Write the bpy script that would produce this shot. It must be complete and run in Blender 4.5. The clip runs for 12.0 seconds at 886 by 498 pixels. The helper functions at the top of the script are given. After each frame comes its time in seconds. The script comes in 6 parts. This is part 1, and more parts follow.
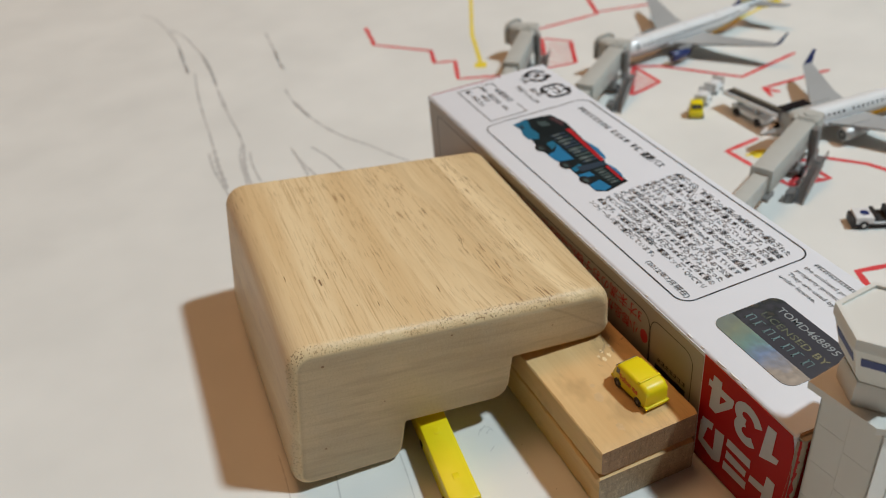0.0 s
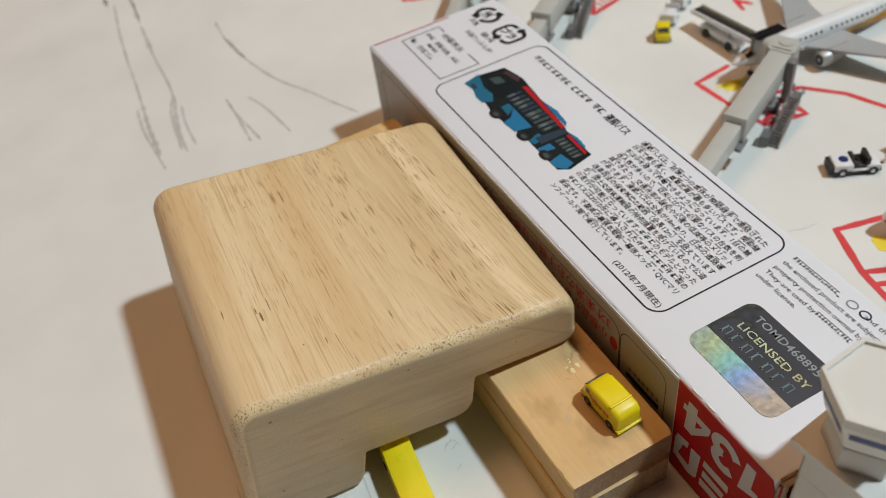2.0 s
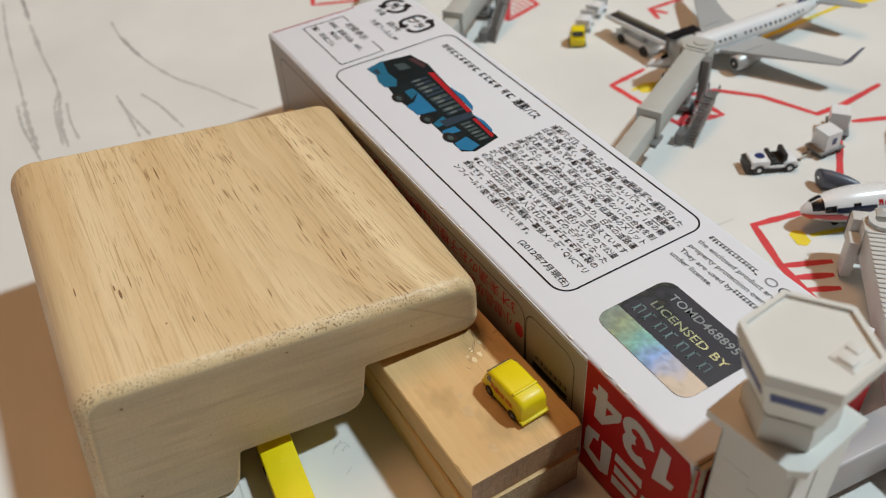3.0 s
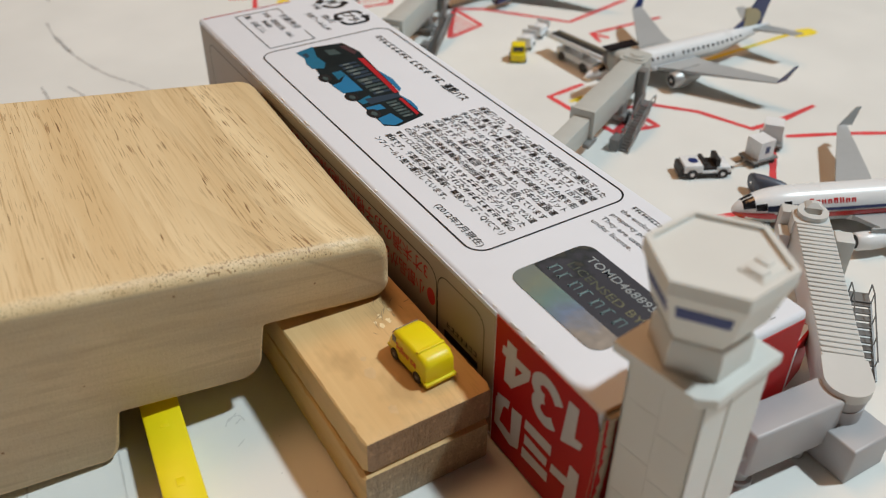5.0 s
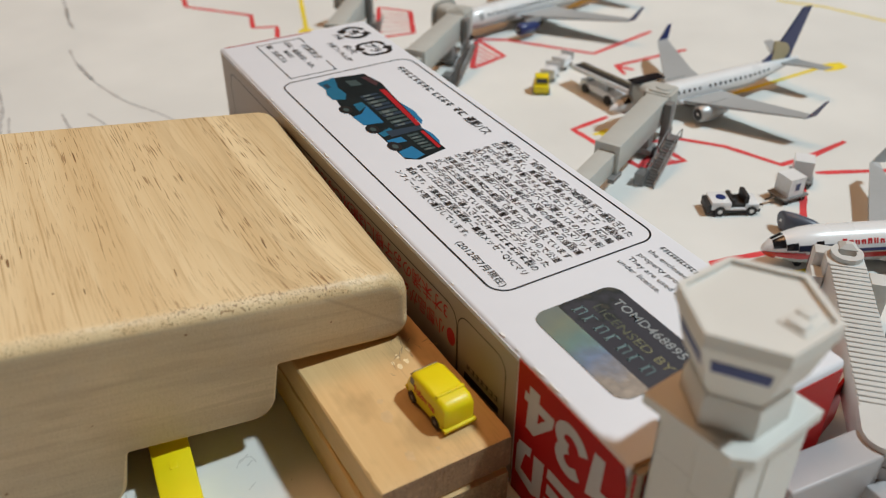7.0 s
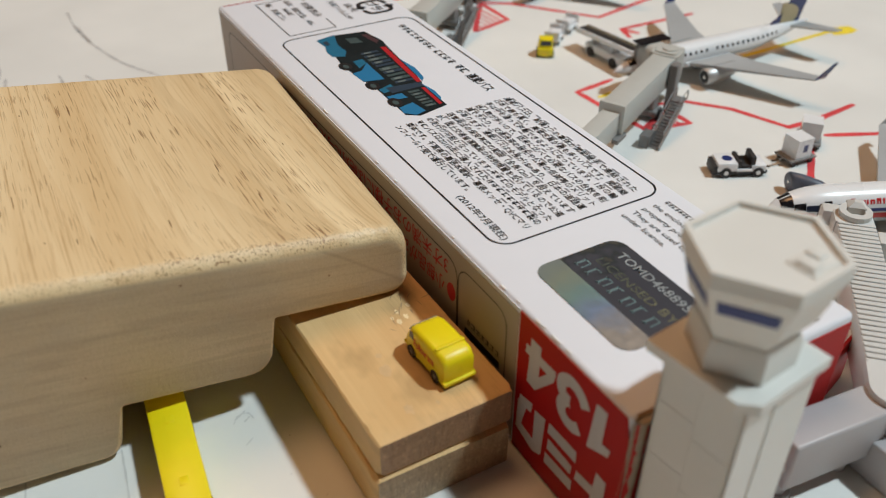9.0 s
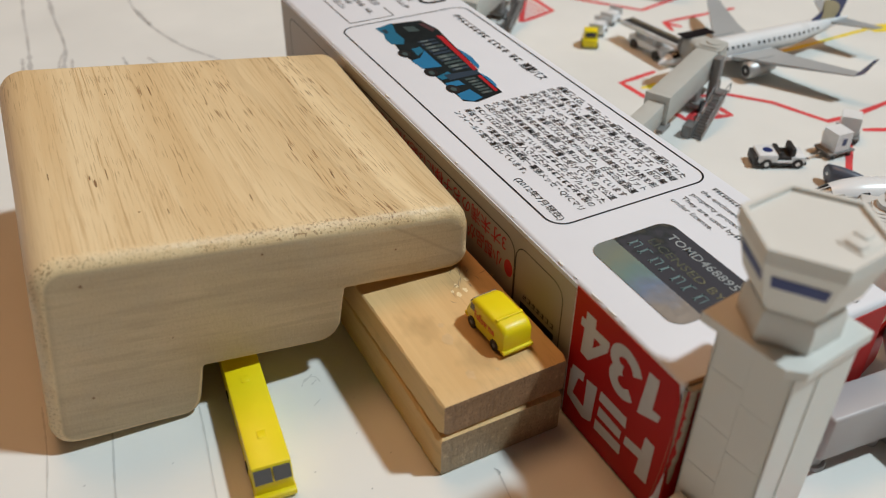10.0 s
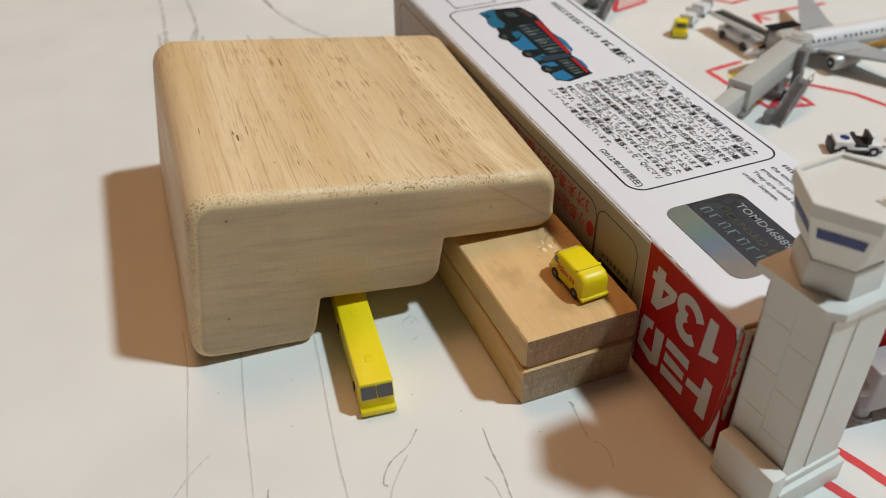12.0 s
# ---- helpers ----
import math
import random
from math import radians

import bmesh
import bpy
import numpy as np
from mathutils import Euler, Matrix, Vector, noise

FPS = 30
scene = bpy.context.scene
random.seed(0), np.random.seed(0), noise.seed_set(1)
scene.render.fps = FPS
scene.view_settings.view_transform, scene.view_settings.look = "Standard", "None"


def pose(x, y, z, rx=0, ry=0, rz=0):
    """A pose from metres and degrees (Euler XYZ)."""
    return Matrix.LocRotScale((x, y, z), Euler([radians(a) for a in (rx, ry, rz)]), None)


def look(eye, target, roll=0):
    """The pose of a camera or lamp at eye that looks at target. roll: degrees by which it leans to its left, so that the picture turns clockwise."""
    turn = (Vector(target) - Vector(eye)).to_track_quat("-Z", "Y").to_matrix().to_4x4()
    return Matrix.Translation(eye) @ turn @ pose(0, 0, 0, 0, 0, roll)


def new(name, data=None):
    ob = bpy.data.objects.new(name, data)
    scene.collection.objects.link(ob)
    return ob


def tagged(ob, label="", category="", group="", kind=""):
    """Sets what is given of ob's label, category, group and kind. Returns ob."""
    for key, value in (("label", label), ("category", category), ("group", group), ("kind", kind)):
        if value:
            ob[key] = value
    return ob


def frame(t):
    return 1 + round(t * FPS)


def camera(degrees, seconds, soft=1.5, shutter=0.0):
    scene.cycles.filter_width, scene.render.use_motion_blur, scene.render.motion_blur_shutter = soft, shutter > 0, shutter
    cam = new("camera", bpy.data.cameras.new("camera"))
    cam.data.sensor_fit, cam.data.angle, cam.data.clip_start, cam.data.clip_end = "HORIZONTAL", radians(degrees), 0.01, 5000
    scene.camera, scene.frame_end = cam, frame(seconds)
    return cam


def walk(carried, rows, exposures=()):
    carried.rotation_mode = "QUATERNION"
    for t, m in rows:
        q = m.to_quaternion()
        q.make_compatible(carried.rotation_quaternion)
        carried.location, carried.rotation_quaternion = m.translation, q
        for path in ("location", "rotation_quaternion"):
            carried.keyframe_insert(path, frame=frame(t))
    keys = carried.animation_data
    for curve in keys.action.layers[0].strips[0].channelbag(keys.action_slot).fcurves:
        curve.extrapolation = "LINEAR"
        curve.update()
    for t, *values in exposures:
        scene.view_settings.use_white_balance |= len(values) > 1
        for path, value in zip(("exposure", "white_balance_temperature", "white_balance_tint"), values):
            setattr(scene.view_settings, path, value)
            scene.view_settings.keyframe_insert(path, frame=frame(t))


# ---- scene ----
CM = 0.01  # everything below is written in centimetres and brought to metres by part() and thing()
cam = camera(53.6, 12.0, 1.0)
cam.data.dof.use_dof, cam.data.dof.focus_distance, cam.data.dof.aperture_fstop = True, 0.157, 23.0
# seconds, eye in centimetres, yaw, pitch, roll in degrees
PATH = [
    (0, -8.584, -6.962, 13.946, -20.91, -35.18, -5.71),
    (0.1, -8.305, -6.445, 13.946, -20.96, -36.57, -6.32),
    (0.2, -8.172, -5.788, 14.204, -21.18, -38.50, -6.75),
    (0.3, -7.871, -5.234, 14.070, -20.80, -40.17, -7.39),
    (0.4, -7.171, -4.454, 14.709, -21.12, -42.15, -7.68),
    (0.5, -6.579, -3.689, 14.854, -20.95, -43.37, -7.94),
    (0.8, -6.407, -3.619, 14.551, -21.06, -44.99, -8.92),
    (1, -6.466, -3.707, 14.703, -21.12, -45.58, -8.97),
    (1.5, -5.699, -3.979, 16.013, -20.95, -45.74, -9.63),
    (1.8, -6.008, -4.203, 15.785, -20.78, -45.64, -10.33),
    (2, -6.664, -4.207, 15.400, -21.79, -45.15, -8.88),
    (2.2, -6.577, -4.178, 15.254, -21.89, -45.00, -9.11),
    (2.5, -7.301, -4.465, 14.768, -24.43, -43.82, -6.78),
    (2.8, -6.607, -4.489, 13.941, -25.61, -43.28, -6.46),
    (3, -6.182, -4.380, 13.163, -28.54, -41.79, -3.84),
    (3.2, -5.983, -4.352, 12.199, -29.96, -41.20, -2.71),
    (4.8, -5.933, -5.194, 11.246, -32.44, -37.23, 0.31),
    (5, -5.885, -5.382, 11.003, -32.09, -36.42, 0.53),
    (5.5, -5.848, -4.848, 10.678, -31.57, -35.67, 0.88),
    (6, -5.538, -4.800, 10.730, -31.00, -35.27, 0.71),
    (6.5, -5.712, -4.883, 10.704, -30.69, -34.81, 0.45),
    (7, -5.673, -4.953, 10.908, -30.60, -34.73, 0.47),
    (7.2, -5.580, -4.932, 10.900, -30.53, -34.83, 0.31),
    (8.8, -5.456, -5.043, 10.326, -30.12, -35.27, -0.05),
    (9, -5.632, -4.994, 10.415, -30.32, -36.07, 0.47),
    (9.3, -5.919, -5.153, 10.903, -29.63, -36.69, 0.05),
    (9.5, -6.315, -5.313, 10.719, -29.51, -36.40, 0.54),
    (10, -6.596, -5.421, 10.796, -28.58, -36.82, 0.87),
    (10.5, -7.020, -5.819, 10.887, -27.05, -36.83, 0.90),
    (10.7, -7.132, -6.141, 10.723, -26.28, -36.45, 0.59),
    (11, -7.082, -6.263, 10.923, -25.30, -37.17, 0.78),
    (11.3, -7.262, -6.610, 11.040, -24.22, -36.95, 0.30),
    (11.5, -7.320, -6.681, 11.703, -23.61, -37.52, 0.42),
    (11.8, -7.490, -6.938, 11.297, -22.39, -37.00, -0.47),
    (12, -7.592, -7.100, 11.444, -21.79, -37.37, -0.49),
]
walk(cam, [(t, pose(x * CM, y * CM, z * CM, 90 + pitch, 0, yaw) @ pose(0, 0, 0, 0, 0, roll)) for t, x, y, z, yaw, pitch, roll in PATH],
     # the clip's camera starts a little darker and cooler
     [(0.0, -0.10, 6400, 9), (2.5, -0.08, 6450, 9.5), (5.0, 0.0, 6500, 10), (12.0, 0.0, 6500, 10)])

# ---- light: one round lamp under the ceiling, an added warm overhead fill, a closed room ----
world = bpy.data.worlds.new("world")
scene.world = world
world.use_nodes = True
world.node_tree.nodes["Background"].inputs[0].default_value = (0.02, 0.018, 0.015, 1)
TO_LIGHT = Vector((1.53, -0.86, 3.1)).normalized()


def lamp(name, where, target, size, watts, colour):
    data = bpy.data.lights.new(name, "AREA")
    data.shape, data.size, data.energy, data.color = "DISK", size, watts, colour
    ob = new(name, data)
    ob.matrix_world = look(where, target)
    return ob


lamp("ceiling_lamp", Vector((0, 0.08, 0)) + TO_LIGHT * 2.4, (0, 0.08, 0), 0.16, 47.5, (0.765, 0.905, 0.97))
# added fill from above, not a known lamp: warms and lifts the shadows
lamp("fill_lamp", (-0.05, 0.80, 2.2), (0.0, 0.15, 0), 0.9, 15.5, (1.0, 0.545, 0.265))
scene.view_settings.exposure = 0.0

# ---- materials ----


def material(name, colour, rough=0.5, metal=0.0, spec=0.5, vary=0.06, scale=3.0, bump=0.0, bump_scale=40.0, coat=0.0, alpha=1.0, sss=0.0):
    """A principled material with two scales of variation in its colour and a fine relief; scale is in waves per centimetre."""
    m = bpy.data.materials.new(name)
    m.use_nodes = True
    nt = m.node_tree
    bsdf = nt.nodes["Principled BSDF"]
    bsdf.inputs["Roughness"].default_value = rough
    bsdf.inputs["Metallic"].default_value = metal
    bsdf.inputs["Specular IOR Level"].default_value = spec
    bsdf.inputs["Coat Weight"].default_value = coat
    bsdf.inputs["Coat Roughness"].default_value = 0.12
    bsdf.inputs["Alpha"].default_value = alpha
    if sss:
        bsdf.inputs["Subsurface Weight"].default_value = sss
        bsdf.inputs["Subsurface Radius"].default_value = (0.003, 0.002, 0.001)
    co = nt.nodes.new("ShaderNodeTexCoord")
    big = nt.nodes.new("ShaderNodeTexNoise")
    big.inputs["Scale"].default_value, big.inputs["Detail"].default_value = scale * 25, 4
    fine = nt.nodes.new("ShaderNodeTexNoise")
    fine.inputs["Scale"].default_value, fine.inputs["Detail"].default_value = scale * 220, 3
    add = nt.nodes.new("ShaderNodeMath")
    add.operation = "ADD"
    rng = nt.nodes.new("ShaderNodeMapRange")
    rng.inputs[1].default_value, rng.inputs[2].default_value = 0.6, 1.4
    rng.inputs[3].default_value, rng.inputs[4].default_value = 1 - vary, 1 + vary
    mix = nt.nodes.new("ShaderNodeVectorMath")
    mix.operation = "SCALE"
    mix.inputs[0].default_value = colour
    for n in (big, fine):
        nt.links.new(co.outputs["Object"], n.inputs["Vector"])
    nt.links.new(big.outputs["Fac"], add.inputs[0])
    nt.links.new(fine.outputs["Fac"], add.inputs[1])
    nt.links.new(add.outputs[0], rng.inputs[0])
    nt.links.new(rng.outputs[0], mix.inputs["Scale"])
    nt.links.new(mix.outputs[0], bsdf.inputs["Base Color"])
    rr = nt.nodes.new("ShaderNodeMapRange")
    rr.inputs[1].default_value, rr.inputs[2].default_value = 0.3, 0.7
    rr.inputs[3].default_value, rr.inputs[4].default_value = max(0.02, rough - 0.06), min(1.0, rough + 0.08)
    nt.links.new(big.outputs["Fac"], rr.inputs[0])
    nt.links.new(rr.outputs[0], bsdf.inputs["Roughness"])
    if bump:
        bn = nt.nodes.new("ShaderNodeTexNoise")
        bn.inputs["Scale"].default_value, bn.inputs["Detail"].default_value = bump_scale * 100, 3
        nt.links.new(co.outputs["Object"], bn.inputs["Vector"])
        b = nt.nodes.new("ShaderNodeBump")
        b.inputs["Strength"].default_value, b.inputs["Distance"].default_value = bump, 0.0002
        nt.links.new(bn.outputs["Fac"], b.inputs["Height"])
        nt.links.new(b.outputs[0], bsdf.inputs["Normal"])
    return m


def wood_material(name, light, dark, pore, pores=1.0, rough=0.45, end=(0.5, 0.42, 0.3), drift=1.0, rings=0.75, stains=0.0, band=None):
    """Pale wood with long grain along y, growth bands, short dark pores, and greyer end grain on the faces that look along y."""
    m = bpy.data.materials.new(name)
    m.use_nodes = True
    nt = m.node_tree
    nodes, link = nt.nodes, nt.links.new
    bsdf = nodes["Principled BSDF"]
    co = nodes.new("ShaderNodeTexCoord")

    def sums(op, a, b, c=None):
        x = nodes.new("ShaderNodeMath")
        x.operation = op
        for sock, v in zip(x.inputs, (a, b, c)):
            if isinstance(v, (int, float)):
                sock.default_value = v
            elif v is not None:
                link(v, sock)
        return x.outputs[0]

    grain = co.outputs["Object"]
    if band is not None:
        # the grain swings outwards near the front end on the overhang's side
        raw = nodes.new("ShaderNodeSeparateXYZ")
        link(grain, raw.inputs[0])
        near = sums("MAXIMUM", sums("SUBTRACT", 0.012, raw.outputs["Y"]), 0.0)
        side = nodes.new("ShaderNodeMapRange")
        side.inputs[1].default_value, side.inputs[2].default_value = -0.01, 0.035
        link(raw.outputs["X"], side.inputs[0])
        swing = sums("MULTIPLY", sums("MULTIPLY", sums("MULTIPLY", near, near), 10.0), side.outputs[0])
        lean_ = sums("MULTIPLY", sums("MULTIPLY", raw.outputs["Y"], 0.06), side.outputs[0])
        joined = nodes.new("ShaderNodeCombineXYZ")
        link(sums("ADD", sums("SUBTRACT", raw.outputs["X"], swing), lean_), joined.inputs[0])
        link(raw.outputs["Y"], joined.inputs[1])
        link(raw.outputs["Z"], joined.inputs[2])
        grain = joined.outputs[0]

    def mapped(scale, loc=(0, 0, 0), turn=(0, 0, 0)):
        mp = nodes.new("ShaderNodeMapping")
        mp.inputs["Scale"].default_value, mp.inputs["Location"].default_value, mp.inputs["Rotation"].default_value = scale, loc, turn
        link(grain, mp.inputs["Vector"])
        return mp.outputs[0]

    def noise_at(vec, scale, detail=4, rough_=0.55):
        n = nodes.new("ShaderNodeTexNoise")
        n.inputs["Scale"].default_value, n.inputs["Detail"].default_value, n.inputs["Roughness"].default_value = scale, detail, rough_
        link(vec, n.inputs["Vector"])
        return n.outputs["Fac"]

    def ramp(fac, a, b, lo=0.0, hi=1.0):
        r = nodes.new("ShaderNodeMapRange")
        r.inputs[1].default_value, r.inputs[2].default_value, r.inputs[3].default_value, r.inputs[4].default_value = a, b, lo, hi
        link(fac, r.inputs[0])
        return r.outputs[0]

    def mixed(fac, a, b):
        x = nodes.new("ShaderNodeMix")
        x.data_type = "RGBA"
        link(fac, x.inputs["Factor"])
        for sock, v in ((x.inputs["A"], a), (x.inputs["B"], b)):
            if isinstance(v, tuple):
                sock.default_value = (*v, 1)
            else:
                link(v, sock)
        return x.outputs["Result"]

    def times(a, b):
        x = nodes.new("ShaderNodeMath")
        x.operation = "MULTIPLY"
        link(a, x.inputs[0])
        if isinstance(b, float):
            x.inputs[1].default_value = b
        else:
            link(b, x.inputs[1])
        return x.outputs[0]

    bands = noise_at(mapped((130, 9 * drift, 60), (3, 1, 2)), 1.0, 3)
    sway = noise_at(mapped((24, 7 * drift, 20), (1, 4, 2)), 1.0, 2)
    place = nodes.new("ShaderNodeSeparateXYZ")
    link(mapped((100, 100, 100)), place.inputs[0])
    phase = nodes.new("ShaderNodeMath")
    phase.operation = "MULTIPLY_ADD"
    phase.inputs[1].default_value = 3.2
    link(sway, phase.inputs[0])
    lean = nodes.new("ShaderNodeMath")
    lean.operation = "MULTIPLY_ADD"
    lean.inputs[1].default_value = rings
    link(place.outputs["X"], lean.inputs[0])
    link(place.outputs["Z"], lean.inputs[2])
    link(lean.outputs[0], phase.inputs[2])
    saw = nodes.new("ShaderNodeMath")
    saw.operation = "FRACT"
    link(phase.outputs[0], saw.inputs[0])
    ring_fac = ramp(saw.outputs[0], 0.25, 1.0)
    fine = noise_at(mapped((1500, 60, 900)), 1.0, 3)
    blot = noise_at(mapped((40, 22, 40)), 1.0, 2)
    col = mixed(ramp(bands, 0.38, 0.66), light, dark)
    col = mixed(times(ring_fac, 0.5), col, dark)
    col = mixed(times(ramp(fine, 0.45, 0.75), 0.35), col, dark)
    streak = ramp(noise_at(mapped((3800, 160, 2500) if band is not None else (2900, 150, 2000), (7, 3, 1)), 1.0, 1.5, 0.4), 0.605, 0.65)
    where = ramp(noise_at(mapped((110, 26, 60), (11, 5, 0)), 1.0, 2), 0.34, 0.58)
    vein = ramp(noise_at(mapped((2300, 42, 1800), (2, 8, 5)), 1.0, 3, 0.55), 0.54, 0.72)
    vein_where = ramp(noise_at(mapped((70, 5 * drift, 40), (6, 2, 1)), 1.0, 2), 0.30, 0.58)
    if band is not None:
        bent = nodes.new("ShaderNodeMath")
        bent.operation = "MULTIPLY_ADD"
        bent.inputs[1].default_value = 0.3
        link(sway, bent.inputs[0])
        link(place.outputs["X"], bent.inputs[2])
        where = times(where, ramp(bent.outputs[0], -2.0, 2.2, 0.45, 1.0))
        pale = times(ramp(bent.outputs[0], band - 0.26, band - 0.18), ramp(bent.outputs[0], band + 0.42, band + 0.16))
        col = mixed(times(pale, 0.7), col, tuple(min(1.0, 1.05 * c) for c in light))
        warm = times(ramp(bent.outputs[0], band - 2.6, band - 0.4), ramp(pale, 0.0, 1.0, 1.0, 0.1))
        col = mixed(times(warm, 0.5), col, tuple(0.9 * c for c in dark))
        both = nodes.new("ShaderNodeMath")
        both.operation = "MAXIMUM"
        link(vein_where, both.inputs[0])
        link(times(ramp(bent.outputs[0], band - 2.0, band - 0.3), ramp(pale, 0.0, 1.0, 1.0, 0.15)), both.inputs[1])
        vein_where = both.outputs[0]
        # thin dark lines at the edges of the growth rings, closer towards the overhang
        thin = sums("FRACT", sums("MULTIPLY", phase.outputs[0], 2.4), 0.0)
        lines = times(times(ramp(thin, 0.72, 1.0), ramp(bent.outputs[0], 0.6, 2.6)), ramp(bands, 0.35, 0.6, 0.25, 1.0))
        col = mixed(times(lines, 0.58), col, tuple(0.74 * c for c in dark))
    pore_fac = times(times(times(streak, where), ramp(saw.outputs[0], 0.1, 0.6, 0.35, 1.0)), 0.85 * pores)
    col = mixed(times(times(vein, vein_where), 0.62 * pores), col, (0.42, 0.25, 0.10))
    stain = ramp(noise_at(mapped((110, 70, 110), (2, 9, 4)), 1.0, 3, 0.6), 0.54, 0.70)
    col = mixed(times(stain, stains), col, tuple(0.62 * c for c in dark))
    geo = nodes.new("ShaderNodeTexCoord")
    sep = nodes.new("ShaderNodeSeparateXYZ")
    link(geo.outputs["Normal"], sep.inputs[0])
    absy = nodes.new("ShaderNodeMath")
    absy.operation = "ABSOLUTE"
    link(sep.outputs["Y"], absy.inputs[0])
    endf = ramp(absy.outputs[0], 0.72 if band is None else 0.90, 0.97)
    rim = times(ramp(absy.outputs[0], 0.12, 0.4), ramp(absy.outputs[0], 0.95, 0.6 if band is None else 0.86))
    endcol = mixed(ramp(noise_at(mapped((60, 200, 420 if band is None else 90), (5, 0, 3)), 1.0, 4), 0.35, 0.7), end, tuple(0.85 * c for c in end))
    if band is not None:
        # growth rings cut across at the end, and greyish handling marks
        arcs = noise_at(mapped((28, 60, 210), (3, 1, 6), (0, radians(-24), 0)), 1.0, 3, 0.5)
        endcol = mixed(times(ramp(arcs, 0.50, 0.60), 0.42), endcol, tuple(0.72 * c for c in end))
        arcs = noise_at(mapped((60, 80, 620), (8, 1, 2), (0, radians(-24), 0)), 1.0, 2, 0.5)
        endcol = mixed(times(ramp(arcs, 0.54, 0.64), 0.36), endcol, tuple(0.66 * c for c in end))
        slant = sums("ADD", sums("MULTIPLY", place.outputs["X"], 0.55), place.outputs["Z"])
        edge = sums("ABSOLUTE", sums("SUBTRACT", sums("ADD", slant, sums("MULTIPLY", sway, 0.25)), 4.78), 0.0)
        endcol = mixed(ramp(edge, 0.05, 0.0, 0.0, 0.5), endcol, tuple(0.62 * c for c in end))
        grime = noise_at(mapped((75, 75, 75), (2, 6, 1)), 1.0, 4, 0.65)
        endcol = mixed(times(ramp(grime, 0.50, 0.72), 0.35), endcol, (0.44, 0.36, 0.26))
    saw_lines = ramp(noise_at(mapped((35, 200, 1700), (9, 2, 4)), 1.0, 3, 0.6), 0.45, 0.70)
    endcol = mixed(times(saw_lines, 0.30 if band is None else 0.20), endcol, tuple(0.6 * c for c in end))
    tears = None
    if band is None:
        # torn saw marks slanting across the cut end, with pale flecks
        tears = ramp(noise_at(mapped((1300, 200, 240), (4, 2, 1), (0, radians(36), 0)), 1.0, 4, 0.65), 0.50, 0.64)
        endcol = mixed(times(tears, 0.45), endcol, tuple(0.5 * c for c in end))
        fleck = ramp(noise_at(mapped((1100, 300, 800), (8, 8, 1)), 1.0, 3, 0.6), 0.58, 0.70)
        endcol = mixed(times(fleck, 0.4), endcol, tuple(min(1.0, 1.8 * c) for c in end))
    pit = ramp(noise_at(mapped((3300, 900, 2200), (4, 1, 8)), 1.0, 3, 0.6), 0.50, 0.68)
    endcol = mixed(times(pit, 0.2 + 0.8 * stains), endcol, tuple(0.45 * c for c in end))
    longf = nodes.new("ShaderNodeMath")
    longf.operation = "SUBTRACT"
    longf.inputs[0].default_value = 1.0
    link(endf, longf.inputs[1])
    col = mixed(times(pore_fac, longf.outputs[0]), col, pore)
    col = mixed(endf, col, endcol)
    speck = ramp(noise_at(mapped((2500, 2500, 2500)), 1.0, 1, 0.4), 0.60, 0.63)
    if band is not None:
        worn = noise_at(mapped((160, 160, 160), (5, 5, 2)), 1.0, 4, 0.6)
        col = mixed(times(times(rim, ramp(worn, 0.42, 0.6)), 0.45), col, (0.80, 0.62, 0.36))
    col = mixed(times(times(speck, rim), times(ramp(blot, 0.3, 0.6), 0.75)), col, pore)
    link(col, bsdf.inputs["Base Color"])
    link(ramp(blot, 0.3, 0.7, rough - 0.06, rough + 0.12), bsdf.inputs["Roughness"])
    bsdf.inputs["Specular IOR Level"].default_value = 0.4
    bump = nodes.new("ShaderNodeBump")
    bump.inputs["Strength"].default_value, bump.inputs["Distance"].default_value = 0.25, 0.0002
    dents = times(noise_at(mapped((420, 420, 420), (1, 7, 3)), 1.0, 4, 0.65), ramp(rim, 0.0, 1.0, 0.3, 4.0))
    pits = times(times(speck, rim), 3.0)
    holes = sums("ADD", pits, times(times(pit, endf), 6.0 * stains))
    if tears is not None:
        holes = sums("ADD", holes, times(times(tears, endf), 5.0))
    link(sums("SUBTRACT", sums("ADD", sums("SUBTRACT", fine, pore_fac), dents), holes), bump.inputs["Height"])
    link(bump.outputs[0], bsdf.inputs["Normal"])
    return m


PAPER = material("paper", (0.73, 0.72, 0.68), 0.75, vary=0.09, scale=0.14, bump=0.06, bump_scale=6, spec=0.25)
# unseen walls and ceiling, kept dark brown so that little light bounces back
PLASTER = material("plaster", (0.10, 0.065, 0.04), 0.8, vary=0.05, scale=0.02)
FLOORBOARD = material("floorboard", (0.24, 0.13, 0.06), 0.5, vary=0.15, scale=0.05)
BLOCK_WOOD = wood_material("block_wood", (0.83, 0.645, 0.385), (0.70, 0.495, 0.26), (0.25, 0.125, 0.05), end=(0.575, 0.42, 0.25), band=3.74)
PLANK_WOOD = wood_material("plank_wood", (0.76, 0.525, 0.25), (0.66, 0.42, 0.185), (0.3, 0.17, 0.08), 0.16, 0.5, end=(0.42, 0.30, 0.175), drift=0.6, rings=0.25, stains=0.55)
RED_PLANK_WOOD = wood_material("red_plank_wood", (0.76, 0.525, 0.25), (0.66, 0.42, 0.185), (0.3, 0.17, 0.08), 0.16, 0.5, end=(0.37, 0.225, 0.125), drift=0.6, rings=0.25, stains=0.55)
BARE_WOOD = material("bare_wood", (0.80, 0.63, 0.36), 0.7, vary=0.2, scale=6, bump=0.4, bump_scale=30)
